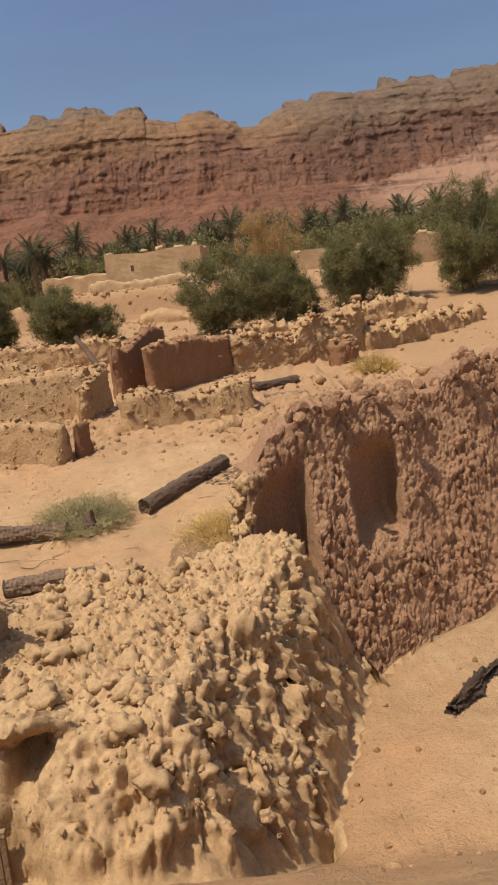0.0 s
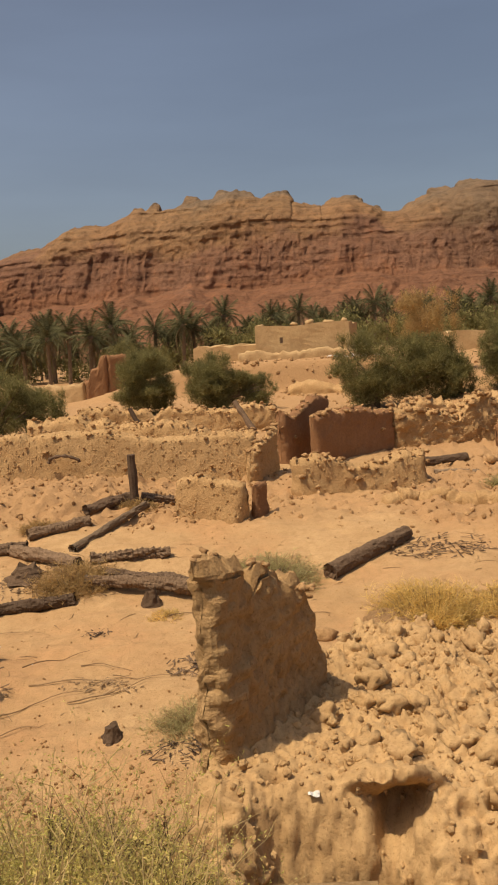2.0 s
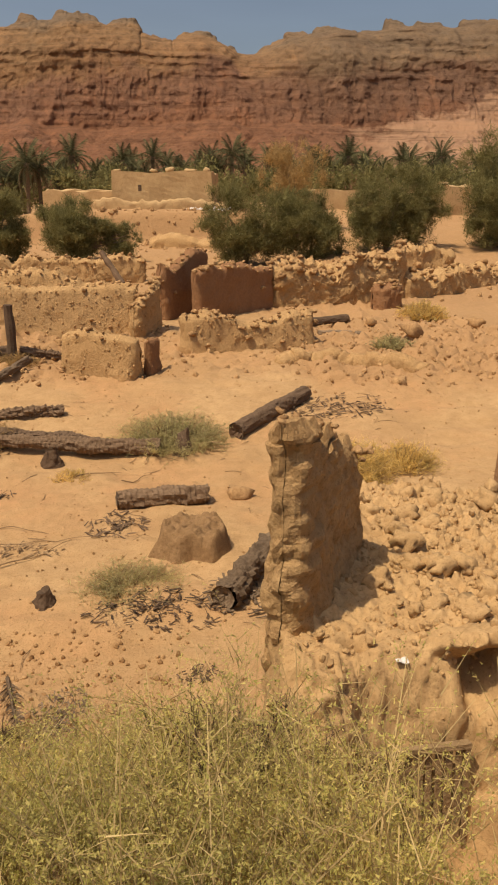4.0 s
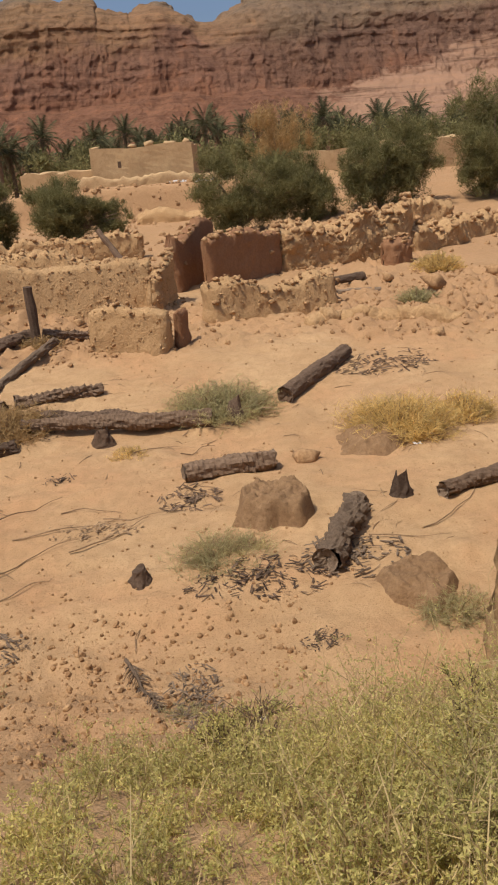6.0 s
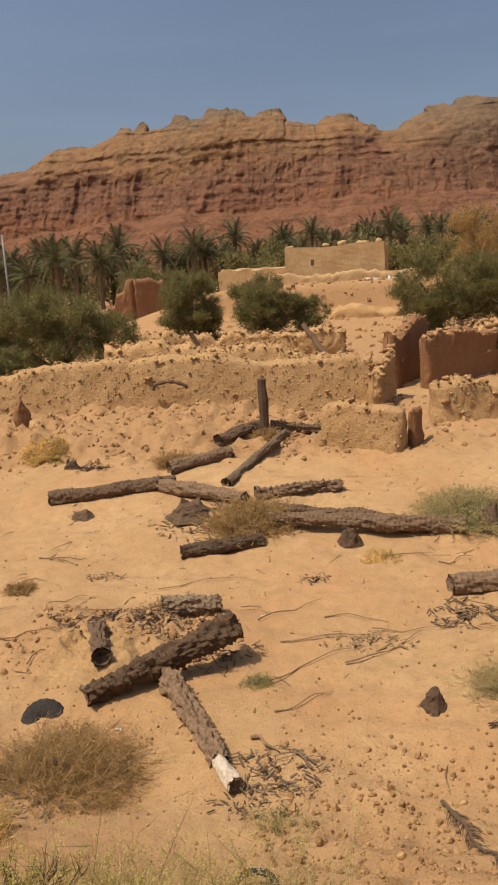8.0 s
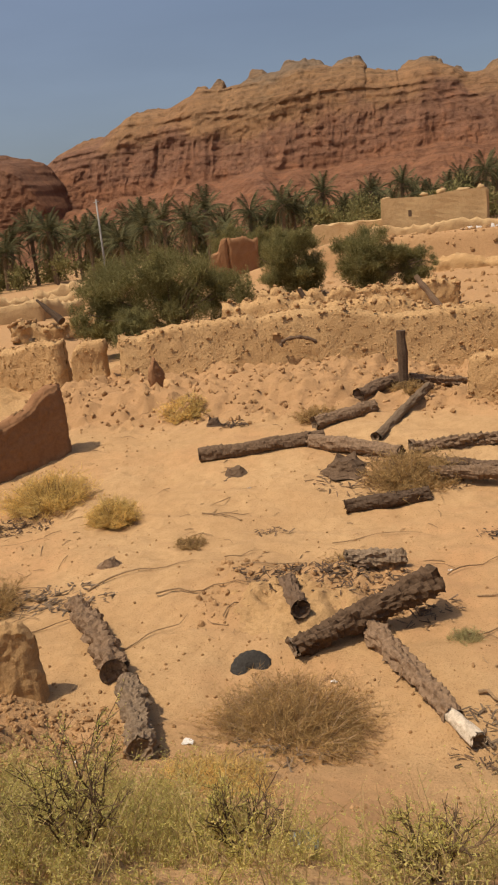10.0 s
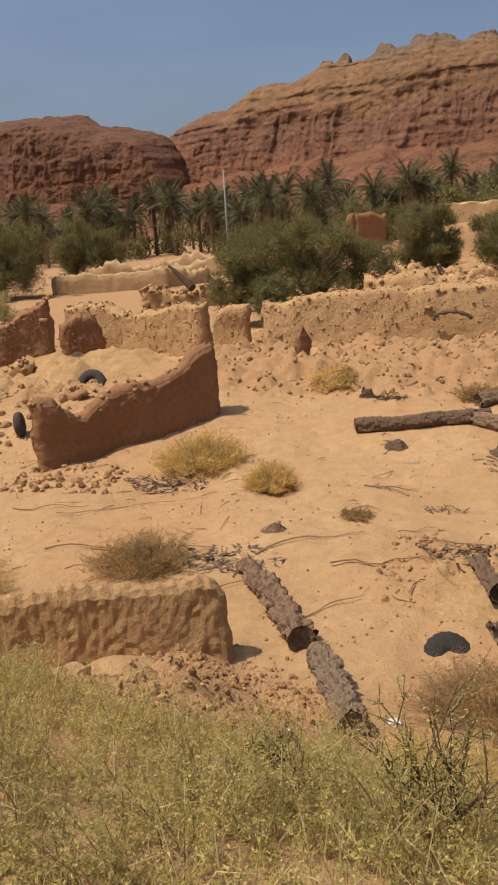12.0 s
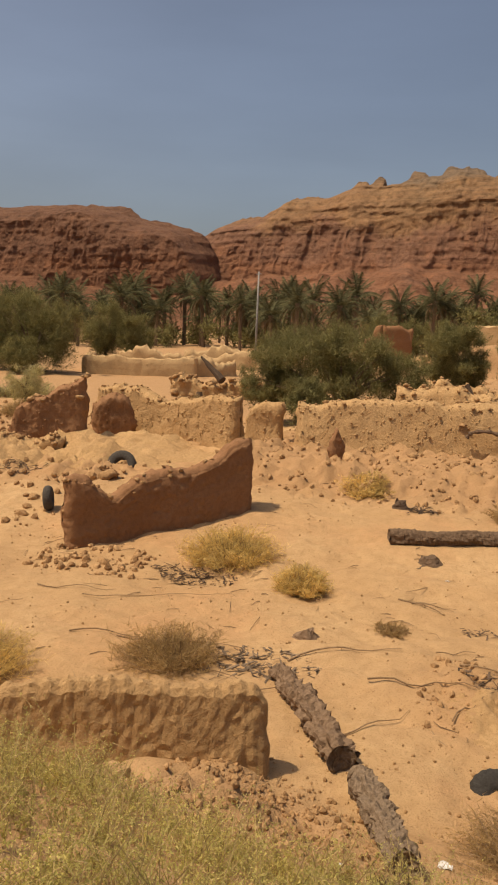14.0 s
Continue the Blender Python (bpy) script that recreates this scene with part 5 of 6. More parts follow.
# ---- far buildings ----
def block_house(name, x, y, w, d, h, rz, label, mat=PALE, merlons=(), window=None, seed=0):
    """A flat-roofed mud building; merlons are (position along the front 0 to 1, width, height)."""
    ob = thing(name, x, y, float(plain(np.array([x]), np.array([y]))[0]) - 0.3, label, "house")
    ob.rotation_euler = (0, 0, radians(rz))
    t = 0.5
    for nm, ax, ay, lx, ly in (("wall", 0, -d / 2, w, t), ("wall", 0, d / 2, w, t), ("wall", -w / 2 + t / 2, 0, t, d - t), ("wall", w / 2 - t / 2, 0, t, d - t)):
        bm = bmesh.new()
        bmesh.ops.create_cube(bm, size=1)
        bmesh.ops.subdivide_edges(bm, edges=list(bm.edges), cuts=7, use_grid_fill=True)
        for v in bm.verts:
            px, py, pz = v.co.x * lx, v.co.y * ly, (v.co.z + 0.5) * h
            jag = 0.16 * float(vnoise((px + ax) * 1.1, (py + ay) * 1.1, 0, seed)) + 0.08 * float(vnoise((px + ax) * 3, py + ay, 0, seed + 2))
            v.co = Vector((px + 0.05 * float(vnoise(px, pz, py, seed + 4)), py + 0.07 * float(vnoise(px * 0.9, pz * 0.9, 3, seed + 5)), pz + (jag if v.co.z > 0.49 else 0)))
        me = bpy.data.meshes.new(nm)
        bm.to_mesh(me)
        bm.free()
        p = part(nm, me, mat, ob)
        p.location = (ax, ay, 0)
    bm = bmesh.new()
    bmesh.ops.create_grid(bm, x_segments=8, y_segments=8, size=0.5)
    for v in bm.verts:
        v.co = Vector((v.co.x * (w - t), v.co.y * (d - t), h - 0.5))
    me = bpy.data.meshes.new("roof")
    bm.to_mesh(me)
    bm.free()
    part("roof", me, mat, ob)
    for q, mw, mh in merlons:
        me = CLODS[int(q * 10) % 5].copy()
        me.materials.clear()
        me.materials.append(mat)
        p = part("merlon", me, mat, ob)
        p.location, p.scale = ((q - 0.5) * w, -d / 2, h + mh * 0.3), (mw, 0.3, mh)
    if window:
        wx, wz, ww, wh = window
        # Dark panel stands for the shaded window opening; no hole is cut.
        fr = plank("window_recess", wx, -d / 2 - t / 2 + 0.03, wz, ww, 0.12, wh, ob, CHAR)
    return ob


fort = block_house("mud_fort", -2.2, 72.5, 8.6, 6.5, 3.3, -8, "pale roofless mud house with broken parapet", PALE, [(0.05, 0.35, 0.25), (0.42, 0.35, 0.3), (0.58, 0.4, 0.45), (0.78, 0.5, 0.3), (0.95, 0.3, 0.45)], (-1.9, 2.0, 0.28, 0.5), 3)
block_house("mud_house", -9.5, 75.0, 7.0, 5.0, 1.8, -6, "low pale mud house beside a taller one", PALE, [], None, 5)
block_house("mud_house", 20.5, 62.0, 7.5, 5.0, 2.3, 8, "pale flat mud house half hidden by trees", PALE, [(0.2, 0.4, 0.3)], None, 7)
block_house("mud_house", 12.5, 66.0, 6.0, 4.0, 1.9, 0, "low pale mud house behind trees", PALE, [], None, 8)
mud_wall("wall_fort_terrace", (-8.5, 68.0), (4.5, 67.0), lambda s: 0.7 + 0.15 * math.sin(s), 0.6, PALE, "low pale terrace wall before a mud house", 101, 0.3, 0.12)
mud_wall("wall_fort_heap", (-3.5, 56.0), (1.5, 55.0), lambda s: 0.6 + 0.25 * math.sin(s * 1.1), 1.4, ADOBE, "pale heap of slumped earth wall", 102, 0.2, 0.14, cell=0.5)
mud_wall("wall_red_corner", (-21.3, 63.5), (-19.4, 63.9), lambda s: 1.6 + 0.9 * ss((s - 0.3) / 0.3) + 0.7 * ss((s - 1.1) / 0.3), 0.6, SHADED_REDCLAY, "stepped red-brown corner of a ruined house", 103, 0.16, 0.08)
mud_wall("wall_red_corner_side", (-19.4, 63.9), (-17.2, 65.5), lambda s: 3.3 - 0.3 * s, 0.6, SHADED_REDCLAY, "red-brown ruined house wall", 104, 0.2, 0.1)
mud_wall("wall_red_low", (-26.5, 64.5), (-21.3, 63.5), lambda s: 1.5, 0.6, PALE, "low ruined house wall", 105, 0.25, 0.1)
joined_rocks("terrace_rubble", scatter(420, -10.0, 5.0, 57.5, 63.0, 0.05, 0.3), CLOD, "pale rubble spilled down a terrace bank")
joined_rocks("fort_rubble", scatter(60, -1.0, 4.0, 63.5, 66.5, 0.08, 0.26), SCRAP, "white rubble heaped beside a mud house")
joined_rocks("slope_rubble", scatter(900, -13.0, 14.0, 29.0, 56.0, 0.03, 0.22), CLOD, "clods strewn over the rise below the trees")
# pale courtyard
mud_wall("wall_court_front", (-37.2, 47.5), (-29.5, 49.5), lambda s: 1.25 + 0.1 * math.sin(s), 0.5, PALE, "pale mud courtyard wall", 106, 0.25, 0.06)
mud_wall("wall_court_side", (-37.2, 47.5), (-40.5, 54.0), lambda s: 1.2, 0.5, PALE, "pale mud courtyard side wall", 107, 0.25, 0.06)
mud_wall("wall_court_right", (-31.0, 49.5), (-28.0, 53.0), lambda s: 1.1 + 0.25 * math.sin(s * 1.4), 0.7, PALE, "broken pale courtyard wall", 108, 0.25, 0.15)
mud_wall("wall_court_back", (-40.5, 58.0), (-27.0, 61.0), lambda s: 1.1 + 0.3 * math.sin(s * 0.7), 0.7, PALE, "pale ruined back wall of a courtyard", 109, 0.3, 0.18)
mud_wall("wall_court_far", (-38.0, 66.0), (-26.0, 69.0), lambda s: 1.0 + 0.5 * math.sin(s * 0.5) ** 2, 0.9, PALE, "pale far ruined wall", 110, 0.35, 0.2)
mud_wall("wall_dry_stone", (-25.2, 36.4), (-20.5, 37.8), lambda s: 0.75 + 0.15 * math.sin(s * 2), 0.7, ADOBE, "dry-stone wall of loose rocks", 111, 0.1, 0.15)
top_stones(bpy.data.objects["wall_dry_stone"], 90, 0.12, 0.28)
mud_wall("wall_gate_pillar", (10.4, 39.6), (11.2, 39.8), lambda s: 1.15 + dip(s, 0.4, 0.15, 0.4), 0.5, ADOBE, "small mud gate pillar on a rise", 112, 0.09, 0.06)
mud_wall("wall_rubble_far", (2.8, 38.4), (13.0, 40.4), lambda s: 0.65 + 0.3 * math.sin(s * 1.3) * math.sin(s * 0.5) + 0.2 * ss((s - 5) / 3), 0.9, ADOBE, "tumbled mud wall below tamarisk trees", 114, 0.12, 0.17)
top_stones(bpy.data.objects["wall_rubble_far"], 60, 0.08, 0.25)
mud_wall("wall_rubble_link", (7.2, 30.4), (10.8, 33.2), lambda s: 0.75 + 0.25 * math.sin(s * 2.3), 0.9, ADOBE, "slumped mud wall with rounded stumps", 115, 0.10, 0.16)
top_stones(bpy.data.objects["wall_rubble_link"], 40, 0.08, 0.24)
mud_wall("wall_rise_right", (8.6, 32.5), (14.5, 36.5), lambda s: 0.55 + 0.3 * math.sin(s * 1.7) ** 2, 0.9, ADOBE, "heaped remains of a mud wall", 113, 0.12, 0.16)
top_stones(bpy.data.objects["wall_rise_right"], 60, 0.08, 0.25)


# ---- trees and brush ----
def leaf_cloud(blobs, n, size, seed, droop=0.2, width=0.11):
    """Leaf sprays spread through uneven blobs (x, y, z, rx, ry, rz); narrow folded slivers."""
    r = np.random.default_rng(seed)
    wts = np.array([b[3] * b[4] * b[5] for b in blobs]) ** 0.75
    pick = r.choice(len(blobs), n, p=wts / wts.sum())
    B = np.array(blobs)[pick]
    dirs = r.normal(size=(n, 3))
    dirs /= np.linalg.norm(dirs, axis=1)[:, None]
    rad = r.random(n) ** 0.55 * (1 + 0.42 * fbm(dirs[:, 0] * 2.5 + pick, dirs[:, 1] * 2.5, dirs[:, 2] * 2.5, 3, seed))
    c = B[:, :3] + dirs * B[:, 3:] * rad[:, None]
    keep = fbm(c[:, 0] * 1.3, c[:, 1] * 1.3, c[:, 2] * 1.3, 3, seed + 3) > -0.65
    c, dirs = c[keep], dirs[keep]
    n = len(c)
    up = dirs * 0.6 + r.normal(size=(n, 3)) * 0.6 + np.array([0, 0, 0.5 - droop])
    up /= np.linalg.norm(up, axis=1)[:, None]
    side = np.cross(up, r.normal(size=(n, 3)))
    side /= np.linalg.norm(side, axis=1)[:, None]
    L = size * r.uniform(0.6, 1.5, n)[:, None]
    W = L * width
    V = np.stack([c - up * L * 0.5 - side * W, c - up * L * 0.5 + side * W, c + up * L * 0.5], 1).reshape(-1, 3)
    return V, (np.arange(n)[:, None] * 3 + np.arange(3)[None])


def tamarisk(x, y, lobes, label, n=5000, leaf=0.26, seed=0, group="tamarisk trees", mat=TAMARISK):
    """A many-stemmed tree; lobes are (dx, dy, z, rx, ry, rz)."""
    gz = float(plain(np.array([x]), np.array([y]))[0])
    ob = thing("tamarisk_tree", x, y, gz, label, "tree", group)
    r = np.random.default_rng(seed)
    sub = []
    for dx, dy, z, rx, ry, rz in lobes:
        for i in range(14):
            a = r.normal(size=3)
            a /= np.linalg.norm(a)
            sub.append((dx + a[0] * rx * 0.6, dy + a[1] * ry * 0.6, max(z + a[2] * rz * 0.6, 0.3), rx * r.uniform(0.3, 0.55), ry * r.uniform(0.3, 0.55), rz * r.uniform(0.3, 0.55)))
    for dx, dy, z, rx, ry, rz in lobes:
        for i in range(22):
            a = r.normal(size=3) * (1, 1, 0.8)
            a /= np.linalg.norm(a)
            q = r.uniform(0.75, 1.08)
            sub.append((dx + a[0] * rx * q, dy + a[1] * ry * q, max(z + a[2] * rz * q, 0.3), rx * r.uniform(0.16, 0.34), ry * r.uniform(0.16, 0.34), rz * r.uniform(0.16, 0.34)))
    sub += [(dx, dy, max(z * 0.45, 0.3), rx * 0.8, ry * 0.8, z * 0.5) for dx, dy, z, rx, ry, rz in lobes]
    V, Fs = leaf_cloud(sub, int(n * 8), leaf * 0.8, seed, 0.1, 0.055)
    V[:, 2] = np.maximum(V[:, 2], 0.02)
    part("crown", mesh_of("crown", V, Fs), mat, ob)
    V, Fs = tube([(0, 0, -0.2), (0.05, 0, 0.5), (0.02, 0.05, 1.1)], [0.20, 0.16, 0.12], 9)
    trunk = part("trunk", mesh_of("trunk", V, Fs), GREYWOOD, ob)
    for dx, dy, z, rx, ry, rz in lobes:
        for i in range(3):
            e = (dx + r.normal() * rx * 0.4, dy + r.normal() * ry * 0.4, z + r.uniform(0, 0.5) * rz)
            V, Fs = tube([(0, 0, 0.4), (e[0] * 0.45, e[1] * 0.45, 0.4 + (e[2] - 0.4) * 0.6), e], [0.10, 0.06, 0.015], 7)
            part("limb", mesh_of("limb", V, Fs), GREYWOOD, trunk)
    return ob


tamarisk(-14.7, 29.5, [(-1.6, 0, 2.1, 1.9, 1.8, 1.6), (0.5, 0, 2.3, 1.8, 1.8, 1.5), (2.4, 0.3, 1.6, 1.0, 1.0, 1.2), (-2.9, -0.6, 1.2, 0.9, 1.0, 1.1)], "wide dark green tamarisk bush behind a mud wall", 9000, 0.24, 1)
tamarisk(-11.9, 46.0, [(0, 0, 2.2, 2.0, 1.8, 1.9)], "round dark green tamarisk bush", 5200, 0.3, 2)
tamarisk(-7.4, 46.0, [(0, 0, 1.9, 2.1, 1.8, 1.7), (2.5, 0, 1.2, 1.2, 1.0, 1.1)], "broad dark green tamarisk bush", 6000, 0.3, 3)
tamarisk(2.2, 44.0, [(-0.4, 0, 2.4, 2.0, 1.8, 2.2), (2.6, 0.4, 2.3, 2.3, 1.8, 2.1), (4.3, 0, 1.6, 1.4, 1.4, 1.4)], "large grey-green tamarisk with drooping sprays", 10000, 0.3, 4)
tamarisk(10.4, 44.5, [(-0.8, 0, 2.2, 1.7, 1.6, 2.0), (1.5, 0.5, 3.0, 2.0, 1.8, 2.3)], "tall grey-green tamarisk tree", 8000, 0.3, 5)
tamarisk(17.6, 45.5, [(0, 0, 3.8, 2.5, 2.2, 2.9), (2.4, 0.5, 3.4, 2.2, 2.0, 2.6), (-1.0, -0.6, 1.4, 1.3, 1.2, 1.2)], "tall dark green tamarisk at the edge of the ruins", 9000, 0.32, 6)
tamarisk(6.2, 52.0, [(0, 0, 3.9, 2.2, 2.0, 2.4)], "sparse brownish tamarisk with bare twigs", 2600, 0.3, 7, mat=BROWNBRUSH)
tamarisk(-20.2, 28.5, [(0, 0, 0.5, 0.5, 0.5, 0.5)], "small dry bush beside a ruined wall", 500, 0.18, 8, "low bushes", BROWNBRUSH)
tamarisk(-40.5, 46.0, [(-1.5, 0, 3.3, 2.4, 2.2, 3.0), (1.6, 0, 2.8, 2.2, 2.0, 2.5), (-4.4, 0, 3.0, 2.4, 2.0, 2.8), (0.4, -2.0, 1.3, 1.6, 1.4, 1.3)], "dense dark green tree beside a sandy track", 11000, 0.32, 9)
tamarisk(-50.0, 72.0, [(0, 0, 2.9, 2.6, 2.2, 2.8), (3.6, 0, 2.4, 2.2, 2.0, 2.3)], "dark green round tree before the palms", 6500, 0.38, 10)
tamarisk(-29.0, 29.5, [(0, 0, 0.9, 0.9, 0.9, 0.9)], "dry grey-green bush by a ruined wall", 900, 0.2, 11, "low bushes", GREENBRUSH)
tamarisk(-14.75, 24.6, [(0.1, 0, 0.75, 0.75, 0.6, 0.7), (0.2, 0.3, 1.3, 0.6, 0.6, 0.5)], "dark green bush growing behind a wall opening", 1500, 0.2, 14)
tamarisk(-20.0, 82.0, [(0, 0, 2.2, 2.4, 2.0, 2.0), (-3.0, 0, 2.6, 2.0, 2.0, 2.2)], "olive tree before the palm grove", 3500, 0.4, 12, mat=TAMARISK)


def brush(x, y, r, h, n, mat, label, seed=0, group="desert bushes", spread=1.0, width=0.006):
    """A low dry bush of wiry stems that fan out and fork."""
    g = np.random.default_rng(seed)
    n = int(n * 0.4)
    ob = thing("desert_bush", x, y, 0, label, "bush", group)
    ang = g.uniform(0, 2 * math.pi, n)
    q = np.sqrt(g.random(n))
    bx, by = 0.55 * r * q * np.cos(ang), 0.55 * r * q * np.sin(ang)
    lean = q * spread * g.uniform(0.4, 1.1, n)
    L = h * 0.8 * g.uniform(0.15, 1.1, n) * (1.05 - 0.5 * q)
    a2 = ang + g.normal(0, 1.1, n)
    base = np.stack([bx, by, plain(x + bx, y + by) - 0.04], -1)
    tip = base + np.stack([np.cos(a2) * lean * 0.55 * r, np.sin(a2) * lean * 0.55 * r, L], -1) + g.normal(0, 0.03 * h, (n, 3))
    midp = base * 0.45 + tip * 0.55 + np.stack([0 * L, 0 * L, 0.08 * L], -1) + g.normal(0, 0.03 * h, (n, 3))
    side = np.stack([-np.sin(a2 + g.normal(0, 1, n)), np.cos(a2 + g.normal(0, 1, n)), 0.3 * g.normal(size=n)], -1) * width * g.uniform(0.6, 1.5, n)[:, None]
    V = np.stack([base - side, base + side, midp + side, midp - side, tip], 1).reshape(-1, 3)
    k = np.arange(n)[:, None] * 5
    quads, tris = (k + np.array([[0, 1, 2, 3]])).tolist(), (k + np.array([[3, 2, 4]])).tolist()
    m = n * 13
    w = g.integers(0, n, m)
    t = g.uniform(0.15, 1.0, m)[:, None] ** 0.8
    o = base[w] * (1 - t) + tip[w] * t
    dr = g.normal(size=(m, 3)) * np.array([1, 1, 0.7]) + np.array([0, 0, 0.5])
    dr /= np.linalg.norm(dr, axis=1)[:, None]
    e = o + dr * (0.35 * h + 0.05) * g.uniform(0.2, 0.7, m)[:, None]
    sd = np.cross(dr, g.normal(size=(m, 3)))
    sd *= width * 0.9 / np.linalg.norm(sd, axis=1)[:, None]
    V = np.concatenate([V, np.stack([o - sd, o + sd, e], 1).reshape(-1, 3)])
    k2 = 5 * n + np.arange(m)[:, None] * 3
    tris += (k2 + np.array([[0, 1, 2]])).tolist()
    stems, rest = tris[:n], np.array(tris[n:]) - 5 * n
    part("core", mesh_of("core", V[:5 * n], quads + stems), TWIG, ob)
    part("foliage", mesh_of("foliage", V[5 * n:], rest), mat, ob)
    return ob


for i, (x, y, r, h, n, mt, lb) in enumerate([
        (-2.0, 14.0, 1.15, 0.55, 2600, GREENBRUSH, "grey-green wiry bush behind a log"),
        (0.95, 12.2, 1.05, 0.78, 3600, STRAW, "straw-yellow dry bush on sand"),
        (2.3, 12.6, 0.7, 0.55, 900, STRAW, "straw-yellow dry bush beside the ruin"),
        (-2.55, 8.35, 0.75, 0.35, 1500, GREENBRUSH, "flat grey-green bush with burnt litter"),
        (-6.0, 13.9, 0.95, 0.65, 2200, BROWNBRUSH, "brown dry bush between fallen logs"),
        (-7.35, 6.9, 0.95, 0.36, 3600, BROWNBRUSH, "dense tan bush beside a tyre"),
        (-7.75, 5.5, 0.5, 0.36, 1600, STRAW, "dense grey-green bush at a log end"),
        (-12.95, 13.6, 0.95, 0.75, 2000, STRAW, "yellow-green bush before a shaded wall"),
        (-11.32, 12.7, 0.5, 0.6, 1600, STRAW, "yellow tufted bush on sand"),
        (-12.2, 9.4, 0.8, 0.6, 1300, BROWNBRUSH, "dry brown twiggy bush behind a low wall"),
        (-14.4, 8.1, 0.85, 0.7, 2000, STRAW, "yellow bush at a wall end"),
        (-5.55, 8.55, 0.22, 0.22, 500, GREENBRUSH, "small green tuft on sand"),
        (-3.75, 12.3, 0.35, 0.28, 500, STRAW, "small dry tuft on sand"),
        (-9.6, 11.6, 0.3, 0.2, 350, BROWNBRUSH, "small dry tuft on sand"),
        (6.7, 25.6, 0.9, 0.8, 1400, STRAW, "yellow bush among rubble"),
        (4.2, 20.6, 0.6, 0.5, 700, GREENBRUSH, "small dry bush among rubble"),
        (-11.3, 18.0, 0.7, 0.5, 800, STRAW, "small dry bush on a rubble bank"),
        (-8.0, 17.2, 0.6, 0.35, 700, BROWNBRUSH, "small brown bush by a log"),
        (-5.9, 19.0, 0.6, 0.35, 600, BROWNBRUSH, "dry litter bush round a post"),
        (-5.2, 6.1, 0.35, 0.25, 350, GREENBRUSH, "small grey tuft by bark litter"),
        (-7.0, 10.6, 0.4, 0.2, 300, BROWNBRUSH, "small dry tuft among bark"),
        (-0.3, 6.6, 0.5, 0.3, 600, GREENBRUSH, "small grey-green tuft by a mound"),
        (-3.2, 5.2, 0.3, 0.2, 300, GREENBRUSH, "small grey tuft on the slope"),
        (-26.5, 26.0, 1.3, 0.9, 1000, BROWNBRUSH, "brown bush by a ruined wall"),
        (-31.0, 32.0, 1.6, 1.1, 1200, GREENBRUSH, "grey bush beside a track")]):
    brush(x, y, r, h, n, mt, lb, 300 + i, width=0.0035 + 0.0004 * max(0, y - 7), spread=1.25)


# tall dry grass on the embankment
def grass_density(x, y):
    if float(mass_height(x, y) - plain(x, y)) > 0.2:
        return 0.0
    crest = -0.9 - 0.165 * x
    dd = y - crest
    patch = 0.75 + 0.5 * float(vnoise(x * 0.9, y * 0.9, 0, 8))
    if -3.7 < x < -1.0:
        return patch * (dd > 1.25) * max(0.0, 1 - max(0, dd - 3.3 - 0.3 * (x + 2.5)) / 0.8) * min(1, (-1.0 - x) / 0.4)
    if -13.5 < x <= -4.3:
        far = 3.2 + 0.9 * float(np.exp(-((x + 8.3) / 1.1) ** 2)) + 0.6 * float(np.exp(-((x + 5.4) / 0.8) ** 2))
        return patch * (dd > 1.15) * max(0.0, 1 - max(0, dd - far) / 0.7) * min(1.3, (-4.3 - x) / 0.35 + 0.05)
    return 0.0


def ribbons(o, e, sd, bow):
    """Curved strips from o to e, sd their half width, bow the sag of their middle; verts and faces of two quads each."""
    m = (o + e) / 2 + bow
    V = np.stack([o - sd, o + sd, m + sd * 0.8, m - sd * 0.8, e + sd * 0.35, e - sd * 0.35], 1).reshape(-1, 3)
    k = np.arange(len(o))[:, None] * 6
    return V, np.concatenate([k + np.array([[0, 1, 2, 3]]), k + np.array([[3, 2, 4, 5]])])


def across(g, d, w):
    sd = np.cross(d, g.normal(size=d.shape))
    return sd * (w / np.linalg.norm(sd, axis=1))[:, None]


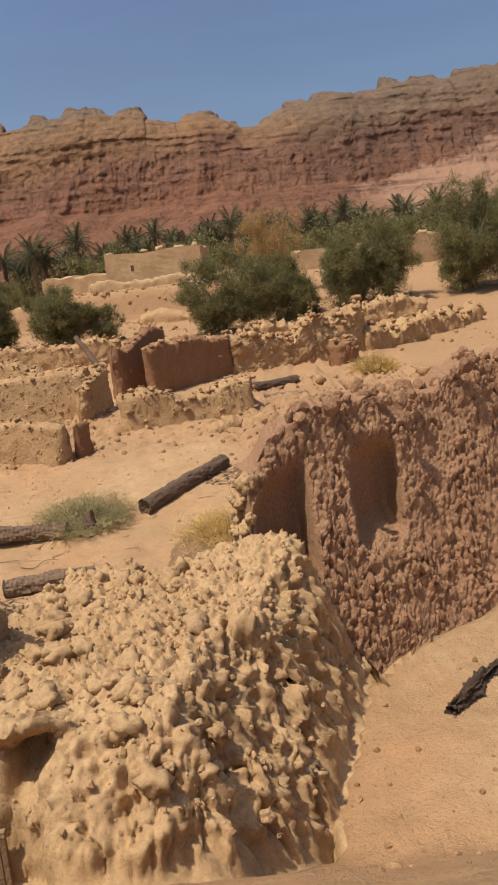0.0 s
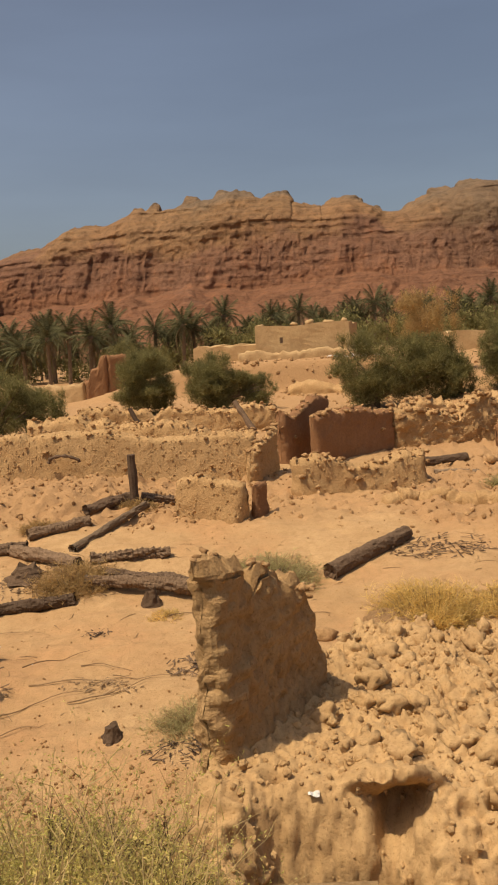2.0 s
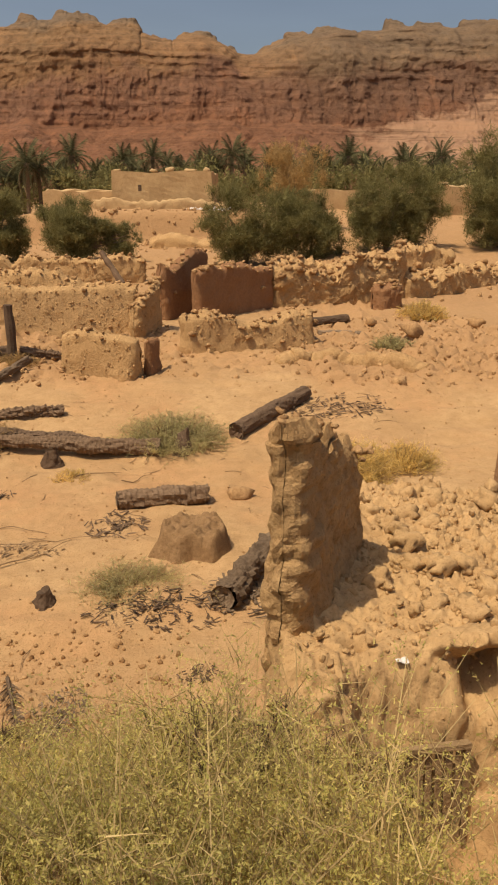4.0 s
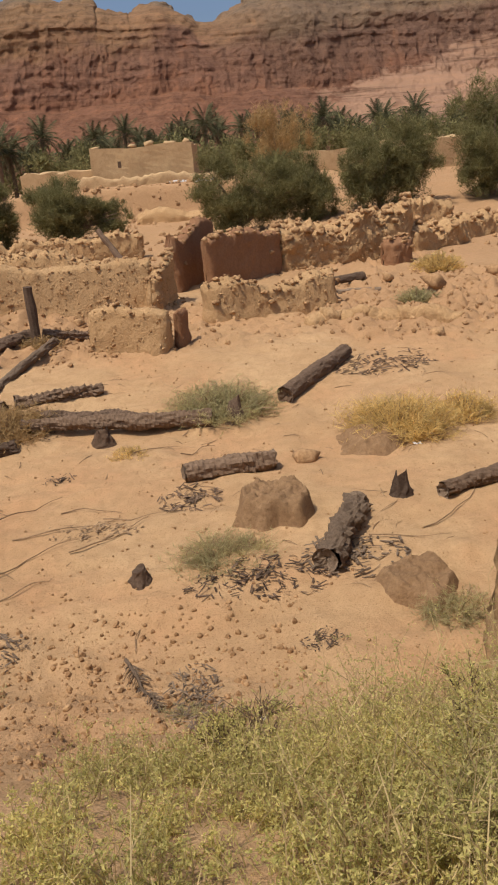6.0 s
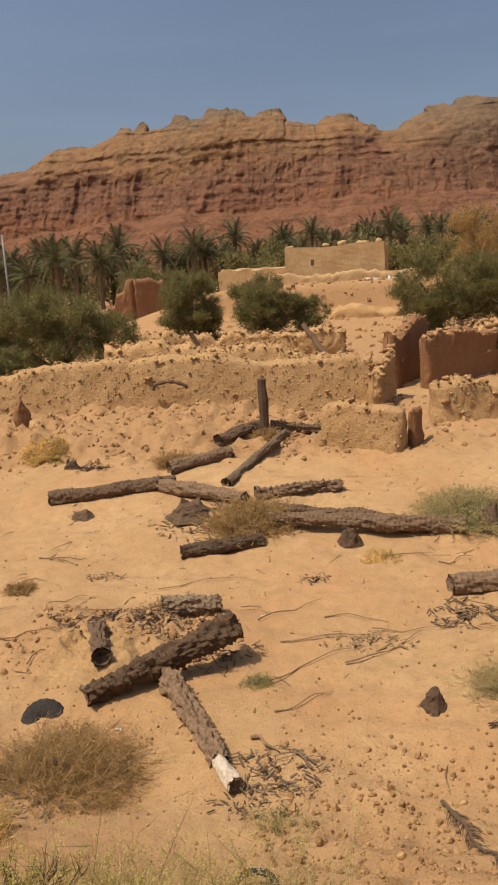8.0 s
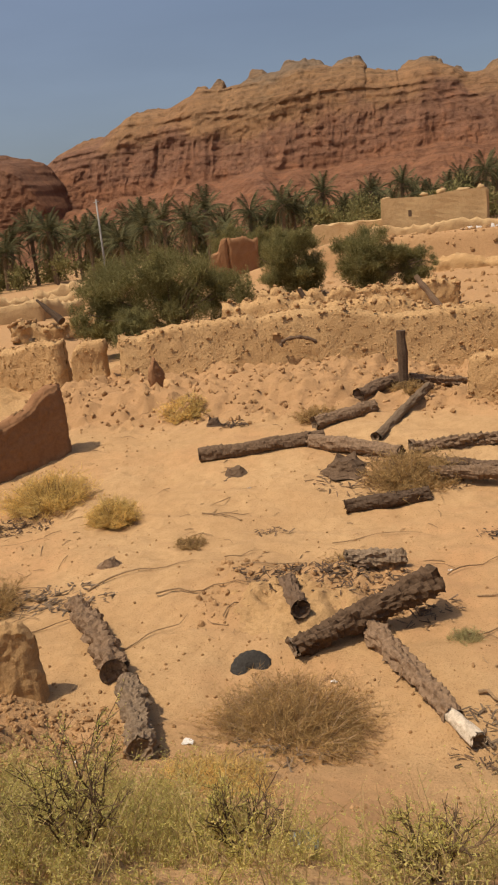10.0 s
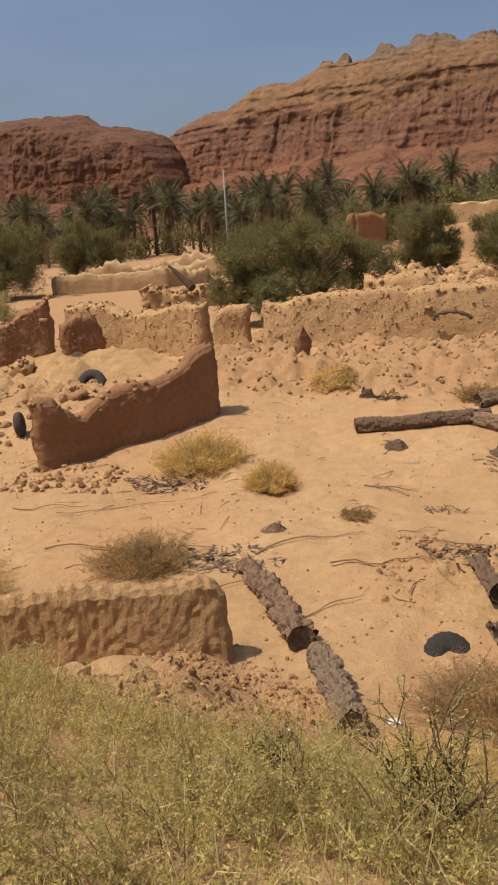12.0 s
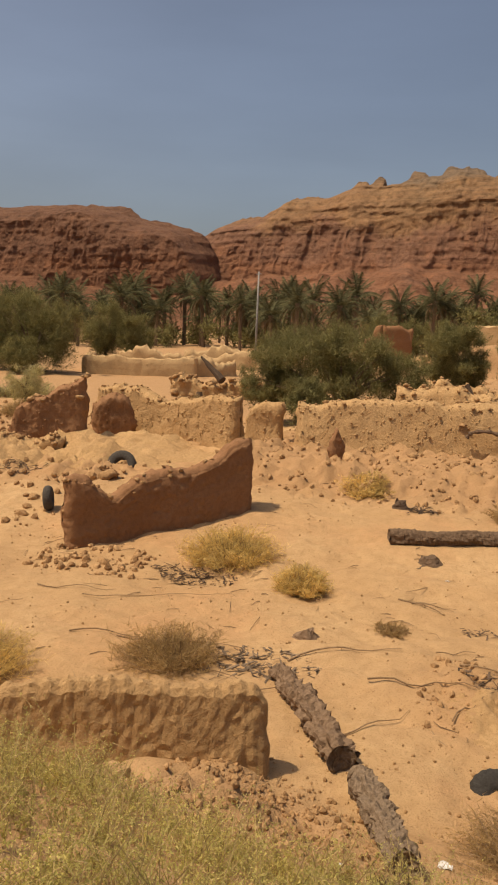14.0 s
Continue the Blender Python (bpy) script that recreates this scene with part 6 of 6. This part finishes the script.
def weed_field(name, n_plants, x0, x1, y0, y1, seed, label, height, leaves=34):
    """Wiry forking weeds: dark thin stems, side twigs and many small leaves."""
    g = np.random.default_rng(seed)
    pts = []
    while len(pts) < n_plants:
        x, y = g.uniform(x0, x1), g.uniform(y0, y1)
        if g.random() < grass_density(x, y):
            pts.append((x, y))
    pts = np.array(pts)
    hp = np.array([height(x, y) for x, y in pts]) * g.uniform(0.5, 1.1, n_plants) ** 1.3
    per = 7
    n = n_plants * per
    idx = np.repeat(np.arange(n_plants), per)
    c = pts[idx] + g.normal(0, 0.03, (n, 2))
    base = np.stack([c[:, 0], c[:, 1], mass_height(c[:, 0], c[:, 1]) - 0.02], -1)
    a = g.uniform(0, 2 * math.pi, n)
    L = hp[idx] * g.uniform(0.35, 1.05, n)
    lean = L * g.uniform(0.1, 0.75, n)
    tip = base + np.stack([np.cos(a) * lean, np.sin(a) * lean, L], -1)
    bow = np.stack([-np.cos(a), -np.sin(a), 0 * a], -1) * (0.10 * L)[:, None] + g.normal(0, 0.01, (n, 3))
    mid = (base + tip) / 2 + bow

    def along(w, t):
        t = t[:, None]
        return np.where(t < 0.5, base[w] * (1 - 2 * t) + mid[w] * 2 * t, mid[w] * (2 - 2 * t) + tip[w] * (2 * t - 1))
    V1, F1 = ribbons(base, tip, across(g, tip - base, 0.0024 * g.uniform(0.6, 1.4, n)), bow)
    m = n * 6
    w = g.integers(0, n, m)
    o = along(w, g.uniform(0.2, 1.0, m))
    dr = g.normal(size=(m, 3)) * np.array([1, 1, 0.5]) + np.array([0, 0, 0.75])
    dr /= np.linalg.norm(dr, axis=1)[:, None]
    e = o + dr * (L[w] * g.uniform(0.1, 0.38, m))[:, None]
    sd = across(g, dr, 0.0014 * g.uniform(0.6, 1.4, m))
    V2, F2 = np.stack([o - sd, o + sd, e], 1).reshape(-1, 3), np.arange(m)[:, None] * 3 + np.arange(3)[None]
    q = n * leaves
    pick = g.integers(0, m, q)
    t = g.random(q)[:, None]
    o3 = o[pick] * (1 - t) + e[pick] * t + g.normal(0, 0.004, (q, 3))
    d3 = g.normal(size=(q, 3)) + np.array([0, 0, 0.4])
    d3 /= np.linalg.norm(d3, axis=1)[:, None]
    e3 = o3 + d3 * g.uniform(0.006, 0.018, q)[:, None]
    s3 = across(g, d3, g.uniform(0.002, 0.0042, q))
    V3 = np.stack([o3 + s3, e3, o3 - s3], 1).reshape(-1, 3)
    F3 = np.arange(q)[:, None] * 3 + np.arange(3)[None]
    b = n_plants * 5
    pb = pts[g.integers(0, n_plants, b)] + g.normal(0, 0.09, (b, 2))
    o4 = np.stack([pb[:, 0], pb[:, 1], mass_height(pb[:, 0], pb[:, 1]) - 0.01], -1)
    e4 = o4 + np.stack([g.normal(0, 0.05, b), g.normal(0, 0.05, b), g.uniform(0.04, 0.16, b)], -1)
    V4, F4 = ribbons(o4, e4, across(g, e4 - o4, 0.0018 * g.uniform(0.6, 1.4, b)), g.normal(0, 0.008, (b, 3)))
    stems = len(F1) + len(F2)
    V = np.concatenate([V1, V2, V3, V4])
    k1, k2, k3 = len(V1), len(V1) + len(V2), len(V1) + len(V2) + len(V3)
    me = mesh_of(name, V, (F1.tolist() + (F2 + k1).tolist() + (F3 + k2).tolist() + (F4 + k3).tolist()))
    ob = part(name, me, GRASS)
    me.materials.append(WEEDSTEM)
    slot = np.zeros(len(me.polygons), dtype=np.int32)
    slot[:stems] = 1
    me.polygons.foreach_set("material_index", slot)
    return tagged(ob, label, "weeds", kind="stuff")


weed_field("dry_weeds", 600, -3.8, -1.0, 0.4, 4.3, 5, "tall wiry green-and-straw weeds on the bank", lambda x, y: 0.32 + 0.38 * float(ss((x + 3.0) / 1.5)), 56)
weed_field("dry_weeds", 1350, -13.5, -4.5, 0.8, 6.4, 6, "knee-high wiry green-and-straw weeds on the bank", lambda x, y: 0.42 + 0.16 * float(np.exp(-((x + 5.3) / 0.9) ** 2)), 42)


def shrub(x, y, h, label, seed, stems=6, leaves=2600):
    """A small open shrub with dark forking stems and sparse leaves."""
    g = np.random.default_rng(seed)
    ob = thing("twiggy_shrub", x, y, max(ground_at(x, y), float(mass_height(np.array([x]), np.array([y]))[0])) - 0.03, label, "shrub", "shrubs on the bank")
    ends, tw, m = [], [], np.zeros(3)

    def grow(p, d, length, r, level):
        e = p + d * length
        V, Fs = tube([p, (p + e) / 2 + g.normal(0, 0.02, 3) * length, e], [r, r * 0.85, r * 0.65], 5)
        if level == 0:
            part("stem", mesh_of("stem", V, Fs), DARKTWIG, ob)
        else:
            tw.append((V, Fs))
        ends.append((p, e))
        if level < 3:
            for k in range(3 if level else 4):
                nd = d + g.normal(0, 0.55, 3) + np.array([0, 0, 0.15])
                grow(p + (e - p) * g.uniform(0.5, 1.0), nd / np.linalg.norm(nd), length * g.uniform(0.5, 0.8), r * 0.6, level + 1)
    for k in range(stems):
        a = 2 * math.pi * k / stems + g.normal(0, 0.3)
        d = np.array([0.55 * math.cos(a), 0.55 * math.sin(a), 1.0])
        grow(m.copy(), d / np.linalg.norm(d), h * g.uniform(0.35, 0.5), 0.009, 0)
    V, Fs, k = [], [], 0
    for v, f in tw:
        V += list(v)
        Fs += [[q + k for q in face] for face in f]
        k = len(V)
    part("branching", mesh_of("branching", V, Fs), DARKTWIG, ob)
    seg = np.array(ends[stems:])
    i = g.integers(len(seg) // 4, len(seg), leaves)
    t = g.random(leaves)[:, None]
    o = seg[i, 0] * (1 - t) + seg[i, 1] * t
    d = g.normal(size=(leaves, 3))
    d /= np.linalg.norm(d, axis=1)[:, None]
    e = o + d * g.uniform(0.008, 0.026, leaves)[:, None]
    sd = across(g, d, g.uniform(0.002, 0.0045, leaves))
    part("foliage", mesh_of("foliage", np.stack([o, (o + e) / 2 + sd, e, (o + e) / 2 - sd], 1).reshape(-1, 3), np.arange(leaves)[:, None] * 4 + np.arange(4)[None]), GRASS, ob)
    return ob


def fallen_frond(a, b, label, seed):
    """A dry palm frond lying on the slope."""
    g = np.random.default_rng(seed)
    ob = thing("dry_palm_frond", a[0], a[1], 0, label, "palm frond")
    t = np.linspace(0, 1, 12)
    px, py = a[0] + (b[0] - a[0]) * t, a[1] + (b[1] - a[1]) * t
    pts = np.stack([px - a[0], py - a[1], np.array([ground_at(x, y) for x, y in zip(px, py)]) + 0.035], -1)
    V, Fs = tube(pts, list(np.linspace(0.022, 0.006, 12)), 6)
    part("rib", mesh_of("rib", V, Fs), GREYWOOD, ob)
    n = 150
    q = g.uniform(0.05, 1, n)
    o = np.stack([np.interp(q, t, pts[:, c]) for c in range(3)], -1)
    along = np.array([b[0] - a[0], b[1] - a[1]])
    along /= np.hypot(*along)
    sg = np.where(g.random(n) < 0.5, -1.0, 1.0)
    L = 0.22 * g.uniform(0.4, 1.0, n) * (1.1 - 0.6 * q)
    e = o + np.stack([(along[0] * 0.8 - along[1] * sg * 0.6) * L, (along[1] * 0.8 + along[0] * sg * 0.6) * L, g.uniform(-0.03, 0.05, n)], -1)
    V, Fs = ribbons(o, e, across(g, e - o, 0.006 * g.uniform(0.6, 1.3, n)), g.normal(0, 0.01, (n, 3)))
    part("leaflet_comb", mesh_of("leaflet_comb", V, Fs), GREYWOOD, ob)


fallen_frond((-3.75, 6.55), (-3.4, 5.35), "dry grey palm frond lying on the slope", 41)

for i, (x, y, h) in enumerate([(-7.65, 3.1, 0.75), (-6.95, 3.35, 0.5), (-1.75, 1.9, 0.6), (-2.9, 2.6, 0.5), (-1.5, 2.05, 0.6), (-2.9, 3.1, 0.55), (-8.3, 3.3, 0.5), (-6.1, 3.2, 0.45), (-1.95, 2.2, 0.5)]):
    shrub(x, y, h, "open twiggy shrub with dark forking stems" if h > 0.6 else "small twiggy shrub among dry weeds", 800 + i)


# ---- date palms ----
def frond_mesh(name, length, droop, seed):
    g = np.random.default_rng(seed)
    pts = []
    for i in range(9):
        q = i / 8
        pts.append((length * (q * 0.92), 0, length * (0.62 * q - droop * q * q)))
    V, Fs = tube(pts, [0.05 - 0.005 * i for i in range(9)], 4)
    V = [tuple(v) for v in V]
    n = 26
    for i in range(n):
        q = 0.14 + 0.86 * i / (n - 1)
        px, pz = length * q * 0.92, length * (0.62 * q - droop * q * q)
        ll = length * 0.24 * math.sin(math.pi * (0.25 + 0.7 * q)) + 0.12
        for sgn in (-1, 1):
            k = len(V)
            dx = ll * (0.45 + 0.3 * q)
            V += [(px, 0, pz), (px + 0.09, 0.0, pz + 0.02), (px + dx, sgn * ll * 0.8, pz - ll * (0.25 + 0.3 * g.random()))]
            Fs.append([k, k + 1, k + 2])
    return mesh_of(name, V, Fs)


FRONDS = [frond_mesh("frond", 3.4, 0.35, 1), frond_mesh("frond", 3.6, 0.72, 2), frond_mesh("frond", 3.3, 1.15, 3), frond_mesh("frond", 2.8, 1.75, 4)]
for f in FRONDS[:3]:
    f.materials.append(PALMLEAF)
FRONDS[3].materials.append(DEADLEAF)


def date_palm(height, seed):
    g = np.random.default_rng(seed)
    ob = thing("date_palm", 0, 0, 0, "tall green date palm with arching fronds in a grove", "palm tree", "date palm grove")
    n, around = 26, 12
    z = np.linspace(-0.3, height, n)
    th = np.linspace(0, 2 * math.pi, around, endpoint=False)
    Z_, T_ = np.meshgrid(z, th, indexing="ij")
    r = 0.24 + 0.05 * np.cos(T_ * 5 + np.floor(Z_ * 3) * 2) + 0.12 * ss((Z_ - height + 1.0) / 1.0)
    bend = 0.3 * np.sin(Z_ / max(height, 1) * 1.5 + seed)
    part("trunk", mesh_of("trunk", np.stack([r * np.cos(T_) + bend, r * np.sin(T_), Z_], -1).reshape(-1, 3), grid_faces(n, around, True)), GREYWOOD, ob)
    bx = 0.3 * math.sin(1.5 + seed)
    for i in range(30):
        kind = 0 if i < 8 else 1 if i < 18 else 2 if i < 25 else 3
        f = part("frond", FRONDS[kind], None, ob)
        f.location = (bx, 0, height - 0.05 - 0.02 * i)
        f.rotation_euler = (g.normal(0, 0.15), -0.75 + 0.045 * i + g.normal(0, 0.10), i * 2.4 + g.normal(0, 0.2))
        sc = g.uniform(0.8, 1.1)
        f.scale = (sc, sc, sc)
    return ob


PALMS = [date_palm(h, 20 + i) for i, h in enumerate((6.2, 4.8, 7.2))]
spots = []
gp = np.random.default_rng(12)
for i in range(84):
    x = -92 + 156 * (i + gp.uniform(-0.4, 0.4)) / 83
    spots.append((x, 104 + 14 * gp.random() + (12 if x > -15 else 0)))
for i in range(34):
    spots.append((-95 + 170 * (i + gp.random()) / 34, 124 + 20 * gp.random()))
spots += [(-66.0, 92.0), (-71.0, 96.0), (-62.0, 97.0), (-40, 97), (-36, 95), (-31, 98), (-27, 96), (-45, 99)]
for i, (x, y) in enumerate(spots):
    src_ = PALMS[i % 3]
    z = float(plain(np.array([x]), np.array([y]))[0])
    sc = gp.uniform(0.85, 1.15) * (0.85 if x > -15 else 1.0)
    m = Matrix.Translation((x, y, z)) @ Matrix.Rotation(gp.uniform(0, 6.28), 4, "Z")
    if i < 3:
        src_.matrix_basis = m
        src_.scale = (sc, sc, sc)
    else:
        c = copy_thing(src_, m)
        c.scale = (sc, sc, sc)

# low undergrowth below the palms
gu = np.random.default_rng(31)
blobs = [(-95 + 170 * i / 120 + gu.normal(0, 1), 112 + gu.normal(0, 6), gu.uniform(0.8, 3.0) + float(plain(np.array([-95 + 170 * i / 120]), np.array([112.0]))[0]), gu.uniform(1.5, 3.2), 2.2, gu.uniform(1.2, 2.6)) for i in range(121)]
blobs += [(-16 + 84 * i / 60 + gu.normal(0, 0.8), 106 + gu.normal(0, 3), 2.7 + gu.uniform(1.2, 3.8), gu.uniform(1.2, 2.4), 1.8, gu.uniform(1.2, 2.2)) for i in range(61)]
V, Fs = leaf_cloud(blobs, 80000, 0.5, 33, 0.2, 0.2)
tagged(part("undergrowth", mesh_of("undergrowth", V, Fs), TAMARISK), "dark green undergrowth below the date palms", "undergrowth", kind="stuff")
